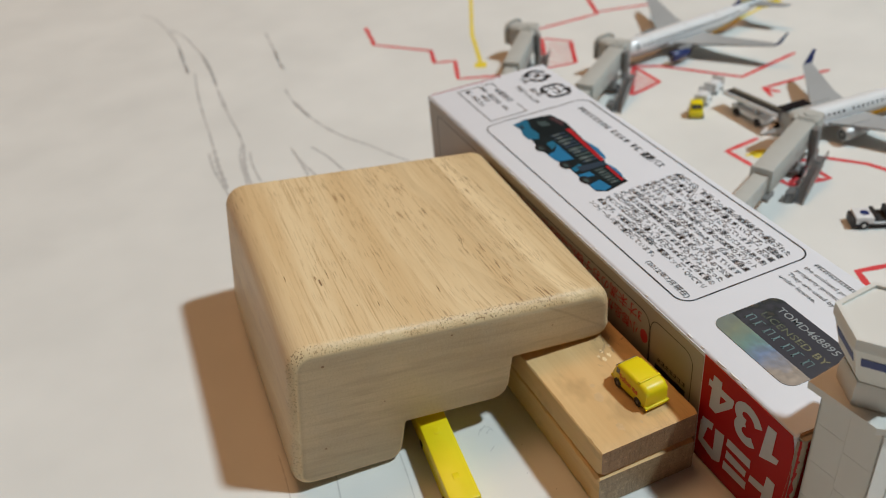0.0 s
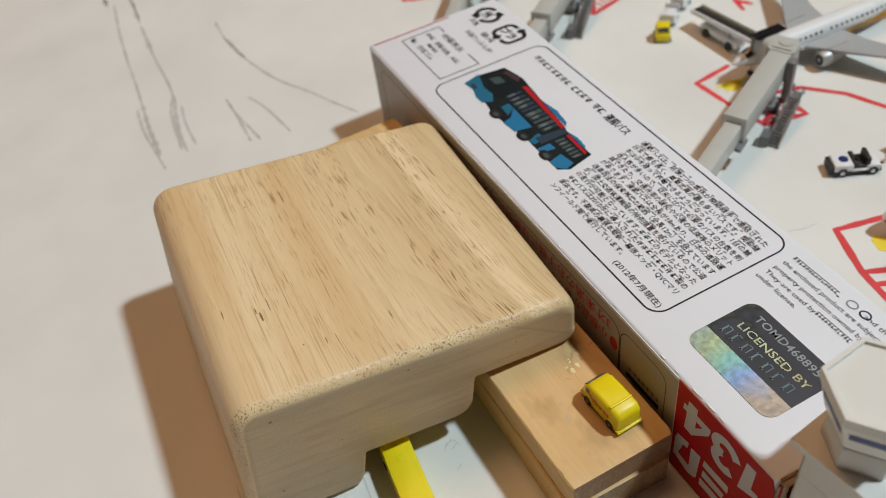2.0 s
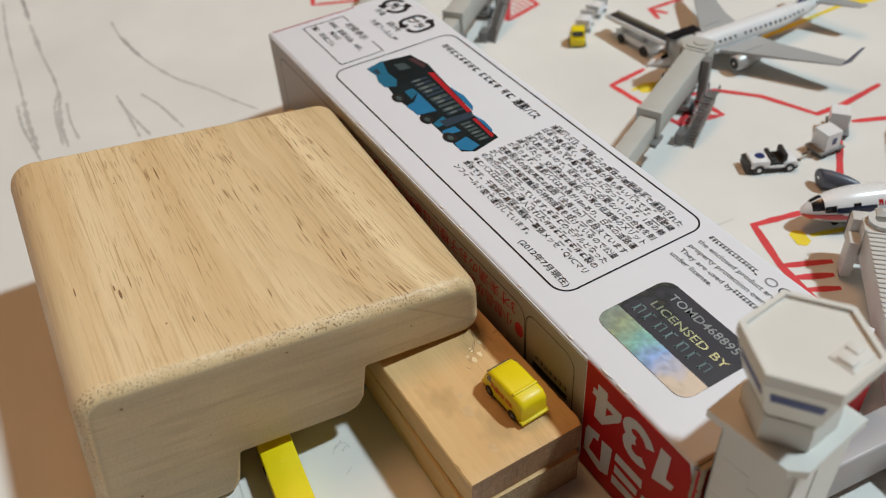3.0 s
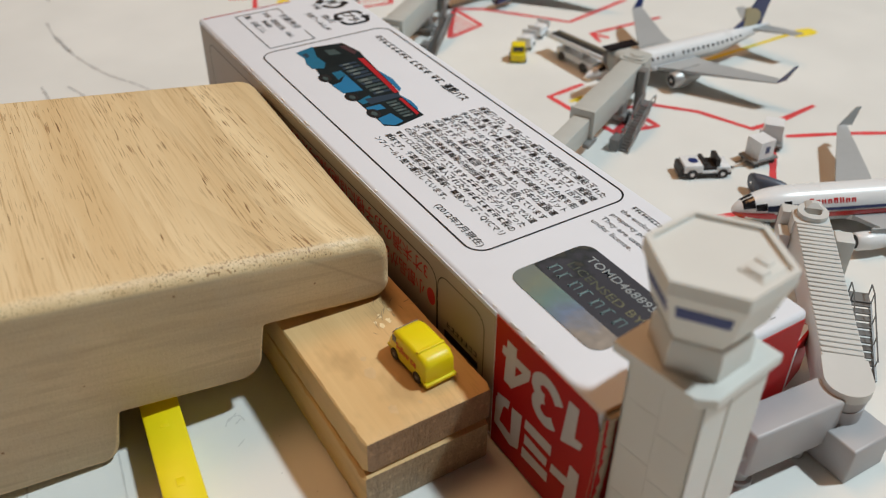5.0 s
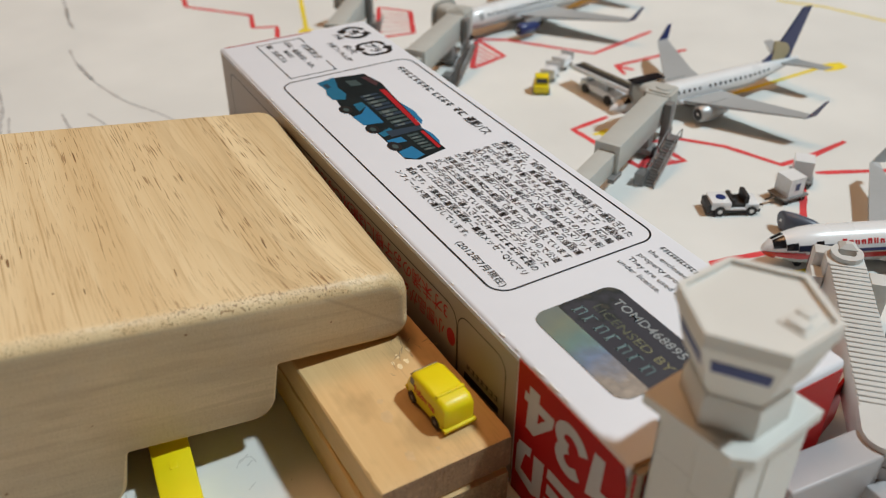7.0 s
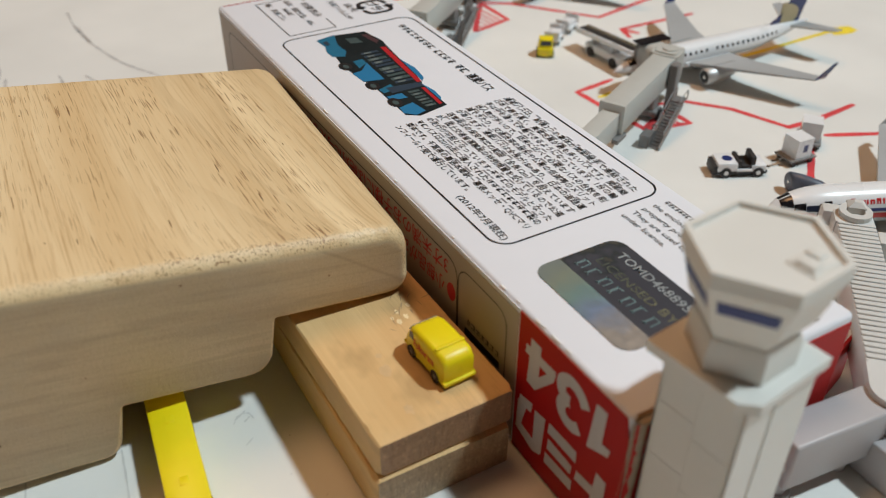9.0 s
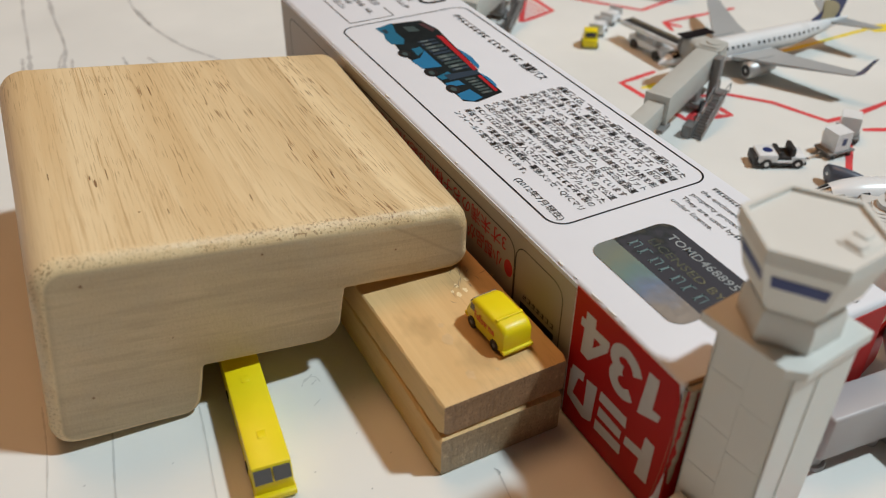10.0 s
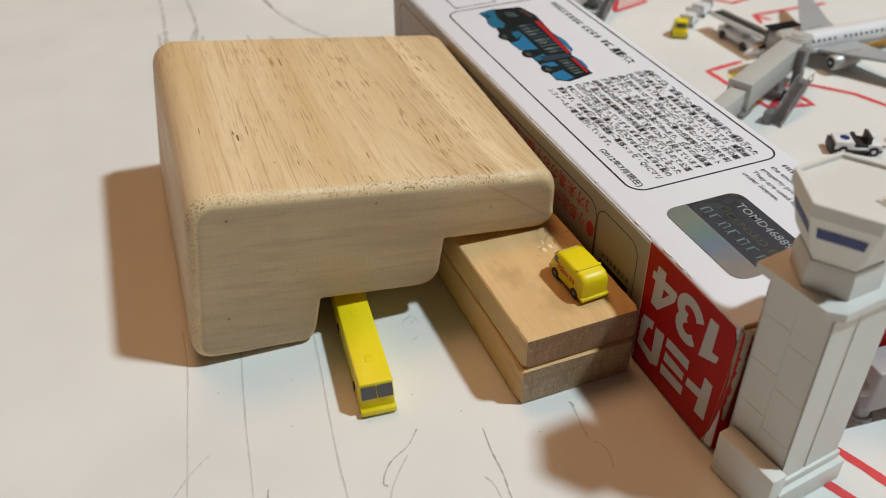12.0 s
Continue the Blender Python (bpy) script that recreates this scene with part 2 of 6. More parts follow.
WOOD_STAIN = material("wood_stain", (0.62, 0.42, 0.21), 0.5, vary=0.15, scale=3)
# dark brown of the wood's pits, also the painted shade at the carton flap
KNOT_AND_SHADE = material("knot", (0.24, 0.135, 0.06), 0.6, vary=0.3, scale=8)
SCRATCH = material("scratch", (0.40, 0.26, 0.13), 0.6, vary=0.3, scale=6)
CARTON_WHITE = material("carton_white", (0.755, 0.76, 0.795), 0.55, spec=0.3, vary=0.015, scale=0.8, bump=0.04, bump_scale=8)
# cream print, darkened to carry the shade between block and carton
SHADED_CREAM = material("shaded_cream", (0.40, 0.335, 0.27), 0.5, vary=0.03, scale=0.8, coat=0.15)
CARTON_RED = material("carton_red", (0.42, 0.007, 0.007), 0.5, spec=0.2, vary=0.05, scale=0.8)
CARTON_BARE = material("carton_bare", (0.86, 0.85, 0.83), 0.7, vary=0.05, scale=3)
CARTON_RAW = material("carton_raw", (0.34, 0.26, 0.18), 0.85, vary=0.15, scale=4, bump=0.3)
PRINT_BLACK = material("print_black", (0.012, 0.012, 0.014), 0.4, vary=0.1)
PRINT_GREY = material("print_grey", (0.30, 0.30, 0.32), 0.4, vary=0.1)
PRINT_DARK = material("print_dark", (0.05, 0.05, 0.052), 0.4, vary=0.1)
PRINT_RED = material("print_red", (0.45, 0.012, 0.02), 0.4, vary=0.08)
PRINT_SILVER = material("print_silver", (0.55, 0.52, 0.50), 0.4, vary=0.05)
PRINT_BLUE = material("print_blue", (0.012, 0.14, 0.24), 0.38, vary=0.12, scale=2)
PRINT_SKY = material("print_sky", (0.018, 0.18, 0.36), 0.38, vary=0.08, scale=2)
PRINT_WINDOW = material("print_window", (0.010, 0.016, 0.018), 0.45, spec=0.2, vary=0.3, scale=3)
PRINT_PANE = material("print_pane", (0.055, 0.085, 0.085), 0.38, vary=0.2, scale=3)
PRINT_MAROON = material("print_maroon", (0.07, 0.03, 0.035), 0.38, vary=0.15)
PRINT_GLINT = material("print_glint", (0.14, 0.17, 0.165), 0.38, vary=0.3, scale=3)
PRINT_SLATE = material("print_slate", (0.025, 0.045, 0.07), 0.38, vary=0.1)
MARKER_RED = material("marker_red", (0.66, 0.05, 0.055), 0.6, vary=0.18, scale=1.6)
MARKER_YELLOW = material("marker_yellow", (0.80, 0.62, 0.03), 0.6, vary=0.12, scale=1.6)
PENCIL_FAINT = material("pencil_faint", (0.58, 0.57, 0.54), 0.6, vary=0.12, scale=3)
PENCIL_DARK = material("pencil_dark", (0.42, 0.42, 0.40), 0.6, vary=0.3, scale=6)
PENCIL = material("pencil", (0.50, 0.49, 0.47), 0.6, vary=0.18, scale=3)
TOY_YELLOW = material("toy_yellow", (0.83, 0.66, 0.004), 0.38, vary=0.03, scale=1.5, sss=0.15)
TOY_GLASS = material("toy_glass", (0.09, 0.085, 0.085), 0.3, vary=0.1)
RUBBER = material("rubber", (0.022, 0.02, 0.02), 0.55, vary=0.15)
ORANGE = material("orange_print", (0.66, 0.10, 0.01), 0.45, vary=0.05)
TOWER_WHITE = material("tower_white", (0.71, 0.695, 0.645), 0.45, vary=0.025, scale=0.8, bump=0.05, bump_scale=20)
TOWER_BLUE = material("tower_blue", (0.02, 0.035, 0.16), 0.4, vary=0.1, scale=2)
GREY_PLASTIC = material("grey_plastic", (0.50, 0.495, 0.455), 0.45, vary=0.04, scale=1.5, bump=0.05, bump_scale=20)
DARK_PLASTIC = material("dark_plastic", (0.20, 0.19, 0.18), 0.45, vary=0.08, scale=1.5)
CLEAR_GREY = material("smoky_plastic", (0.17, 0.165, 0.16), 0.25, vary=0.06, scale=2, alpha=0.75)
PALE_PLASTIC = material("pale_plastic", (0.61, 0.60, 0.57), 0.42, vary=0.03, scale=1.0)
LILAC_PLASTIC = material("lilac_plastic", (0.42, 0.40, 0.40), 0.42, vary=0.03, scale=1.0)
PLANE_WHITE = material("plane_white", (0.80, 0.80, 0.80), 0.28, vary=0.02, coat=0.3)
PLANE_GREY = material("plane_grey", (0.40, 0.41, 0.41), 0.35, vary=0.04, coat=0.2)
PLANE_NAVY = material("plane_navy", (0.015, 0.02, 0.045), 0.3, vary=0.1, coat=0.3)
PLANE_BLUE = material("plane_blue", (0.02, 0.035, 0.14), 0.3, vary=0.05, coat=0.3)
PLANE_RED = material("plane_red", (0.5, 0.015, 0.02), 0.3, vary=0.05, coat=0.3)
PLANE_SLATE = material("plane_slate", (0.085, 0.10, 0.135), 0.35, vary=0.06)
PLANE_GOLD = material("plane_gold", (0.5, 0.42, 0.25), 0.35, vary=0.05)
ENGINE_SILVER = material("engine_silver", (0.46, 0.46, 0.45), 0.42, metal=0.55, vary=0.06, scale=3)
CHROME = material("chrome", (0.75, 0.75, 0.74), 0.18, metal=1.0, vary=0.03)
DARK_GLASS = material("dark_glass", (0.012, 0.012, 0.015), 0.15, vary=0.05, coat=0.4)
BELT = material("belt", (0.22, 0.19, 0.12), 0.5, vary=0.1, scale=3)


def rainbow(name, stops, rough, metal, wobble):
    """Foil with slow bands of colour running along it."""
    m = material(name, (0.3, 0.3, 0.3), rough, metal=metal)
    nt = m.node_tree
    bsdf = nt.nodes["Principled BSDF"]
    co = nt.nodes.new("ShaderNodeTexCoord")
    sep = nt.nodes.new("ShaderNodeSeparateXYZ")
    nt.links.new(co.outputs["Object"], sep.inputs[0])
    wob = nt.nodes.new("ShaderNodeTexNoise")
    wob.inputs["Scale"].default_value, wob.inputs["Detail"].default_value = 260, 3
    nt.links.new(co.outputs["Object"], wob.inputs["Vector"])
    far = nt.nodes.new("ShaderNodeMapRange")
    far.inputs[1].default_value, far.inputs[2].default_value = 0.031, 0.011
    nt.links.new(sep.outputs["Y"], far.inputs[0])
    add = nt.nodes.new("ShaderNodeMath")
    add.operation = "MULTIPLY_ADD"
    add.inputs[1].default_value = wobble
    nt.links.new(wob.outputs["Fac"], add.inputs[0])
    nt.links.new(far.outputs[0], add.inputs[2])
    ramp = nt.nodes.new("ShaderNodeValToRGB")
    el = ramp.color_ramp.elements
    while len(el) < len(stops):
        el.new(0.5)
    for e, (at, c) in zip(el, stops):
        e.position, e.color = min(1.0, at / 1.1), (*c, 1)
    nt.links.new(add.outputs[0], ramp.inputs[0])
    nt.links.new(ramp.outputs[0], bsdf.inputs["Base Color"])
    return m


FOIL_DARK = rainbow("foil_dark", [(0.1, (0.035, 0.042, 0.045)), (0.38, (0.075, 0.085, 0.08)), (0.5, (0.028, 0.034, 0.036)), (0.75, (0.085, 0.08, 0.065)), (0.9, (0.032, 0.04, 0.042)), (1.1, (0.06, 0.062, 0.075))], 0.42, 0.2, 1.6)
FOIL_PRINT = material("foil_print", (0.42, 0.46, 0.47), 0.35, metal=0.3, vary=0.35, scale=1)
FOIL_TEAL = material("foil_teal", (0.20, 0.30, 0.31), 0.35, metal=0.3, vary=0.45, scale=1)


def grating(name, stops, dull, glow, leaning, rough):
    """Embossed diffraction foil: a dull ground under a tinted metal gloss whose grooves lean, so that it flashes from one side."""
    m = rainbow(name, stops, rough, 1.0, 0.35)
    nt = m.node_tree
    bsdf = nt.nodes["Principled BSDF"]
    tint = bsdf.inputs["Base Color"].links[0].from_socket
    for sock in ("Normal", "Roughness"):
        for l in list(bsdf.inputs[sock].links):
            nt.links.remove(l)
    bsdf.inputs["Roughness"].default_value = rough
    dim = nt.nodes.new("ShaderNodeVectorMath")
    dim.operation = "SCALE"
    dim.inputs["Scale"].default_value = glow
    nt.links.new(tint, dim.inputs[0])
    nt.links.new(dim.outputs[0], bsdf.inputs["Base Color"])
    co = nt.nodes.new("ShaderNodeTexCoord")
    ripple = nt.nodes.new("ShaderNodeTexNoise")
    ripple.inputs["Scale"].default_value, ripple.inputs["Detail"].default_value = 900, 2
    nt.links.new(co.outputs["Object"], ripple.inputs["Vector"])
    jig = nt.nodes.new("ShaderNodeVectorMath")
    jig.operation = "MULTIPLY_ADD"
    jig.inputs[1].default_value = (0.10, 0.10, 0.0)
    lean = Vector(leaning).normalized()
    jig.inputs[2].default_value = lean - Vector((0.05, 0.05, 0))
    nt.links.new(ripple.outputs["Color"], jig.inputs[0])
    unit = nt.nodes.new("ShaderNodeVectorMath")
    unit.operation = "NORMALIZE"
    nt.links.new(jig.outputs[0], unit.inputs[0])
    nt.links.new(unit.outputs[0], bsdf.inputs["Normal"])
    base = nt.nodes.new("ShaderNodeBsdfDiffuse")
    ground = nt.nodes.new("ShaderNodeVectorMath")
    ground.operation = "MULTIPLY_ADD"
    ground.inputs[1].default_value = (dull * 0.32,) * 3
    ground.inputs[2].default_value = Vector((0.385, 0.42, 0.425)) * dull
    nt.links.new(tint, ground.inputs[0])
    nt.links.new(ground.outputs[0], base.inputs["Color"])
    both = nt.nodes.new("ShaderNodeAddShader")
    nt.links.new(bsdf.outputs[0], both.inputs[0])
    nt.links.new(base.outputs[0], both.inputs[1])
    nt.links.new(both.outputs[0], nt.nodes["Material Output"].inputs["Surface"])
    return m


GROOVES = (-0.05, -0.35, 0.93)
FOIL_LIGHT = grating("foil_light", [(0.1, (0.50, 0.56, 0.46)), (0.4, (0.72, 0.74, 0.32)), (0.62, (0.34, 0.72, 0.55)), (0.85, (0.38, 0.52, 0.92)), (1.1, (0.92, 0.60, 0.40))], 0.30, 0.016, GROOVES, 0.27)
FOIL_GOLD = grating("foil_gold", [(0.1, (0.5, 0.48, 0.38)), (0.6, (0.75, 0.70, 0.35)), (1.1, (0.85, 0.65, 0.3))], 0.11, 0.02, GROOVES, 0.27)

# ---- mesh helpers, in centimetres ----


def bm_box(bm, x0, x1, y0, y1, z0, z1, m=None, bevel=0.0, segs=2):
    made = bmesh.ops.create_cube(bm, size=1.0)["verts"]
    t = Matrix.Translation(((x0 + x1) / 2, (y0 + y1) / 2, (z0 + z1) / 2)) @ Matrix.Diagonal((x1 - x0, y1 - y0, z1 - z0, 1))
    bmesh.ops.transform(bm, matrix=(m or Matrix()) @ t, verts=made)
    if bevel:
        edges = {e for v in made for e in v.link_edges}
        bmesh.ops.bevel(bm, geom=list(edges), offset=bevel, segments=segs, profile=0.5, affect="EDGES", clamp_overlap=True)
    return bm


def box(*a, **k):
    return bm_box(bmesh.new(), *a, **k)


def bm_cyl(bm, p0, p1, r0, r1=None, seg=14):
    p0, p1 = Vector(p0), Vector(p1)
    r1 = r0 if r1 is None else r1
    d = p1 - p0
    m = Matrix.Translation((p0 + p1) / 2) @ d.to_track_quat("Z", "Y").to_matrix().to_4x4()
    bmesh.ops.create_cone(bm, cap_ends=True, segments=seg, radius1=r0, radius2=r1, depth=d.length, matrix=m)
    return bm


def cyl(*a, **k):
    return bm_cyl(bmesh.new(), *a, **k)


def bm_prism(bm, pts, h0, h1, m=None):
    """A prism over the polygon pts (counter-clockwise) from height h0 to h1, laid by m."""
    m = m or Matrix()
    low = [bm.verts.new(m @ Vector((x, y, h0))) for x, y in pts]
    top = [bm.verts.new(m @ Vector((x, y, h1))) for x, y in pts]
    bm.faces.new(top)
    bm.faces.new(low[::-1])
    for i in range(len(pts)):
        j = (i + 1) % len(pts)
        bm.faces.new((low[i], low[j], top[j], top[i]))
    return bm


def prism(*a, **k):
    return bm_prism(bmesh.new(), *a, **k)


def loft(sections, closed=True):
    """A skin through rings of equal length; the ends are capped."""
    bm = bmesh.new()
    rings = [[bm.verts.new(p) for p in s] for s in sections]
    n = len(rings[0])
    for a, b in zip(rings, rings[1:]):
        for i in range(n):
            j = (i + 1) % n
            bm.faces.new((a[i], a[j], b[j], b[i]))
    if closed:
        bm.faces.new(rings[0][::-1])
        bm.faces.new(rings[-1])
    return bm


def ring(x, y, z, ry, rz, n=16):
    """A ring round the x axis."""
    return [(x, y + ry * math.cos(2 * math.pi * i / n), z + rz * math.sin(2 * math.pi * i / n)) for i in range(n)]


def rounded(x0, x1, y0, y1, r, n=5):
    pts = []
    for cx, cy, a in ((x1 - r, y1 - r, 0), (x0 + r, y1 - r, 90), (x0 + r, y0 + r, 180), (x1 - r, y0 + r, 270)):
        pts += [(cx + r * math.cos(radians(a + 90 * i / n)), cy + r * math.sin(radians(a + 90 * i / n))) for i in range(n + 1)]
    return pts


def bm_outline(bm, pts, w, h0, h1, m=None):
    """A thin closed line along pts."""
    m = m or Matrix()
    n = len(pts)
    inner, outer = [], []
    for i in range(n):
        a, b, c = Vector(pts[i - 1]), Vector(pts[i]), Vector(pts[(i + 1) % n])
        t = ((b - a).normalized() + (c - b).normalized()).normalized()
        s = Vector((-t.y, t.x)) * w / 2
        inner.append(b + s)
        outer.append(b - s)
    for i in range(n):
        j = (i + 1) % n
        bm.faces.new([bm.verts.new(m @ Vector((*p, h1))) for p in (outer[i], outer[j], inner[j], inner[i])])
    return bm


def part(name, bm, mat, parent=None, label="", smooth=40):
    for v in bm.verts:
        v.co *= CM
    bmesh.ops.recalc_face_normals(bm, faces=bm.faces)
    me = bpy.data.meshes.new(name)
    bm.to_mesh(me)
    bm.free()
    me.materials.append(mat)
    if smooth:
        for p in me.polygons:
            p.use_smooth = True
        me.set_sharp_from_angle(angle=radians(smooth))
    ob = new(name, me)
    ob.parent = parent
    if label:
        ob["label"] = label
    return ob


def ground_z(x):
    """The paper lies a little lower on the left."""
    return -0.09 + 0.01 * min(20.0, max(-10.0, x))


def thing(name, label, category, where=(0, 0, 0), turn=0.0, group="", kind="", tilt=None, stands=False):
    ob = new(name)
    ob.empty_display_size = 0.005
    if stands:
        where = (where[0], where[1], ground_z(where[0]))
    ob.matrix_basis = Matrix.Translation(Vector(where) * CM) @ (tilt or pose(0, 0, 0, 0, 0, turn))
    return tagged(ob, label, category, group, kind)


def text_bm(body, size, at, right, up, align="LEFT", lift=0.004, squeeze=1.0, shear=0.0, bold=0.0):
    """Letters as flat geometry: baseline start at, running along right, tops towards up; in centimetres."""
    cu = bpy.data.curves.new("letters", "FONT")
    cu.body, cu.size, cu.align_x, cu.resolution_u, cu.shear, cu.offset = body, 1.0, align, 2, shear, bold
    ob = bpy.data.objects.new("letters", cu)
    scene.collection.objects.link(ob)
    me = bpy.data.meshes.new_from_object(ob.evaluated_get(bpy.context.evaluated_depsgraph_get()))
    bm = bmesh.new()
    bm.from_mesh(me)
    scene.collection.objects.unlink(ob)
    bpy.data.objects.remove(ob)
    bpy.data.meshes.remove(me)
    bpy.data.curves.remove(cu)
    r, u = Vector(right).normalized(), Vector(up).normalized()
    n = r.cross(u)
    for v in bm.verts:
        v.co = Vector(at) + r * (v.co.x * size * squeeze) + u * (v.co.y * size) + n * lift
    return bm


def width_of(bm, right):
    r = Vector(right).normalized()
    d = [v.co.dot(r) for v in bm.verts]
    return max(d) - min(d) if d else 0.0


def bm_join(bm, other):
    me = bpy.data.meshes.new("join")
    other.to_mesh(me)
    other.free()
    bm.from_mesh(me)
    bpy.data.meshes.remove(me)
    return bm


def bm_stroke(bm, pts, w, z=0.006, wobble=0.12, seed=1):
    """A drawn line on the paper: a flat strip through pts with an uneven edge and round-ish ends."""
    rnd = random.Random(seed)
    fine = []
    for (ax, ay), (bx, by) in zip(pts, pts[1:]):
        n = max(2, int(math.hypot(bx - ax, by - ay) / 0.25))
        fine += [(ax + (bx - ax) * i / n, ay + (by - ay) * i / n) for i in range(n)]
    fine.append(pts[-1])
    prev = None
    for i, (x, y) in enumerate(fine):
        a, b = Vector(fine[max(0, i - 1)]), Vector(fine[min(len(fine) - 1, i + 1)])
        t = (b - a).normalized() if (b - a).length > 1e-6 else Vector((1, 0))
        end = 0.7 if i in (0, len(fine) - 1) else 1.0
        k = w / 2 * (1 + rnd.uniform(-wobble, wobble)) * end
        s = Vector((-t.y, t.x))
        pair = [bm.verts.new((x + s.x * k, y + s.y * k, z + ground_z(x + s.x * k))), bm.verts.new((x - s.x * k, y - s.y * k, z + ground_z(x - s.x * k)))]
        if prev:
            bm.faces.new((prev[0], prev[1], pair[1], pair[0]))
        prev = pair
    return bm

# ---- the room, closed round the table-top scene ----


def structure(name, bm, mat, label, category="", parent=None):
    ob = part(name, bm, mat, parent, smooth=0)
    return tagged(ob, label, category, kind="structure")


structure("floor", box(-135, 135, -135, 135, -2.4, -0.3), FLOORBOARD, "dark brown floor under the paper sheet", "floor")
structure("ceiling", box(-135, 135, -135, 135, 235, 245), PLASTER, "unseen dark brown plaster ceiling", "ceiling")
structure("wall_north", box(-135, 135, 135, 145, -2, 235), PLASTER, "unseen dark brown plaster wall", "wall")
structure("wall_south", box(-135, 135, -145, -135, -2, 235), PLASTER, "unseen dark brown plaster wall", "wall")
structure("wall_east", box(135, 145, -135, 135, -2, 235), PLASTER, "unseen dark brown plaster wall", "wall")
structure("wall_west", box(-145, -135, -135, 135, -2, 235), PLASTER, "unseen dark brown plaster wall", "wall")


def paper_sheet():
    bm = bmesh.new()
    n = 140
    bmesh.ops.create_grid(bm, x_segments=n, y_segments=n, size=70)
    for v in bm.verts:
        v.co.z = ground_z(v.co.x)
    ext = bmesh.ops.extrude_face_region(bm, geom=list(bm.faces))
    for v in ext["geom"]:
        if isinstance(v, bmesh.types.BMVert):
            v.co.z -= 0.03
    bmesh.ops.translate(bm, vec=(0, 15, 0), verts=bm.verts)
    ob = part("ground", bm, PAPER, smooth=0)
    return tagged(ob, "large white drawing paper marked with a hand-drawn apron plan", "paper", kind="structure")


GROUND = paper_sheet()


def eased(pts, n=5):
    """A smooth curve through pts."""
    out = []
    for i in range(len(pts) - 1):
        p0, p1, p2, p3 = (Vector(pts[min(len(pts) - 1, max(0, i + k))]) for k in (-1, 0, 1, 2))
        for k in range(n):
            f = k / n
            q = 0.5 * (2 * p1 + (p2 - p0) * f + (2 * p0 - 5 * p1 + 4 * p2 - p3) * f * f + (3 * p1 - p0 - 3 * p2 + p3) * f ** 3)
            out.append((q.x, q.y))
    return out + [tuple(pts[-1])]


def strokes(name, lines, width, mat, label, seed=0, wobble=0.12):
    for i, pts in enumerate(lines):
        part(name, bm_stroke(bmesh.new(), pts, width, 0.004 + 0.0006 * ((i + seed) % 4), wobble, seed + i), mat, GROUND, label, smooth=0)


RED_LINES = [
    [(2.45, 28.7), (2.09, 26.6), (3.8, 24.6), (3.45, 23.4), (4.2, 23.1), (3.6, 21.5), (5.3, 20.7)],
    [(8.0, 23.95), (9.6, 23.93), (11.3, 23.93), (11.95, 25.8), (12.6, 28.0)],
    [(11.4, 24.1), (14.0, 23.4)],
    [(6.75, 20.4), (8.07, 23.0), (8.85, 22.05), (7.97, 20.2), (6.75, 20.4)],
    [(9.4, 18.7), (10.32, 18.06), (12.09, 15.66), (14.98, 16.2)],
    [(8.1, 16.65), (9.5, 18.6), (9.5, 16.97), (8.13, 16.65)],
    [(11.9, 13.9), (12.1, 14.55), (14.87, 14.4)],
    [(12.1, 14.5), (12.35, 14.0)],
    [(9.6, 11.9), (8.3, 11.77), (8.36, 10.6)],
    [(8.36, 10.62), (8.5, 9.3)],
    [(9.65, 10.15), (10.4, 9.9), (11.15, 8.97), (11.67, 7.53), (12.6, 7.45), (14.1, 7.55)],
    [(8.44, 9.25), (9.68, 9.82), (9.7, 8.94), (8.44, 9.25)],
    [(12.1, 6.8), (13.6, 6.05), (15.2, 5.1)],
    [(11.5, 6.75), (11.07, 6.3), (10.15, 5.5), (9.6, 5.0)],
    [(8.6, 4.92), (7.11, 5.3), (6.6, 4.02), (6.4, 2.9), (6.5, 2.5)],
    [(6.62, 4.0), (7.6, 3.5)],
    [(6.55, 3.6), (7.3, 3.2)],
    [(6.5, 3.2), (7.1, 2.85)],
    [(1.75, -0.52), (1.95, -0.66), (2.13, -1.16), (2.35, -1.9), (2.7, -3.2)],
    [(1.25, -0.95), (1.4, -1.3), (1.65, -2.0), (2.0, -3.0)],
]
strokes("marker_line", RED_LINES, 0.17, MARKER_RED, "line drawn with a red felt pen", 1)
HATCH = []
for k in range(5):
    f = (k + 1) / 6
    HATCH.append([(6.8 + 1.25 * f, 20.4 + 2.5 * f), (8.0 + 0.8 * f, 20.25 + 1.7 * f)])
    HATCH.append([(8.2 + 1.2 * f, 16.75 + 1.7 * f), (8.3 + 1.15 * f, 16.7 + 0.25 * f)])
    HATCH.append([(8.5 + 1.1 * f, 9.27 + 0.5 * f), (8.5 + 1.15 * f, 9.22 - 0.25 * f)])
strokes("hatch_line", HATCH, 0.075, MARKER_RED, "short red hatching stroke", 40)
strokes("marker_line", [
    [(8.4, 30.5), (7.64, 28.8), (5.92, 25.1), (4.95, 22.3)],
    [(13.4, 11.2), (17.6, 11.2)],
    [(13.1, 19.2), (17.6, 20.6), (22, 22.3)],
    [(21.0, 16.2), (21.97, 14.97), (22.7, 12.9), (23.0, 11.8)],
    [(8.6, 11.25), (9.6, 11.1)],
    [(7.86, 4.34), (8.7, 4.04), (9.3, 3.85)],
], 0.15, MARKER_YELLOW, "line drawn with a yellow felt pen", 70)
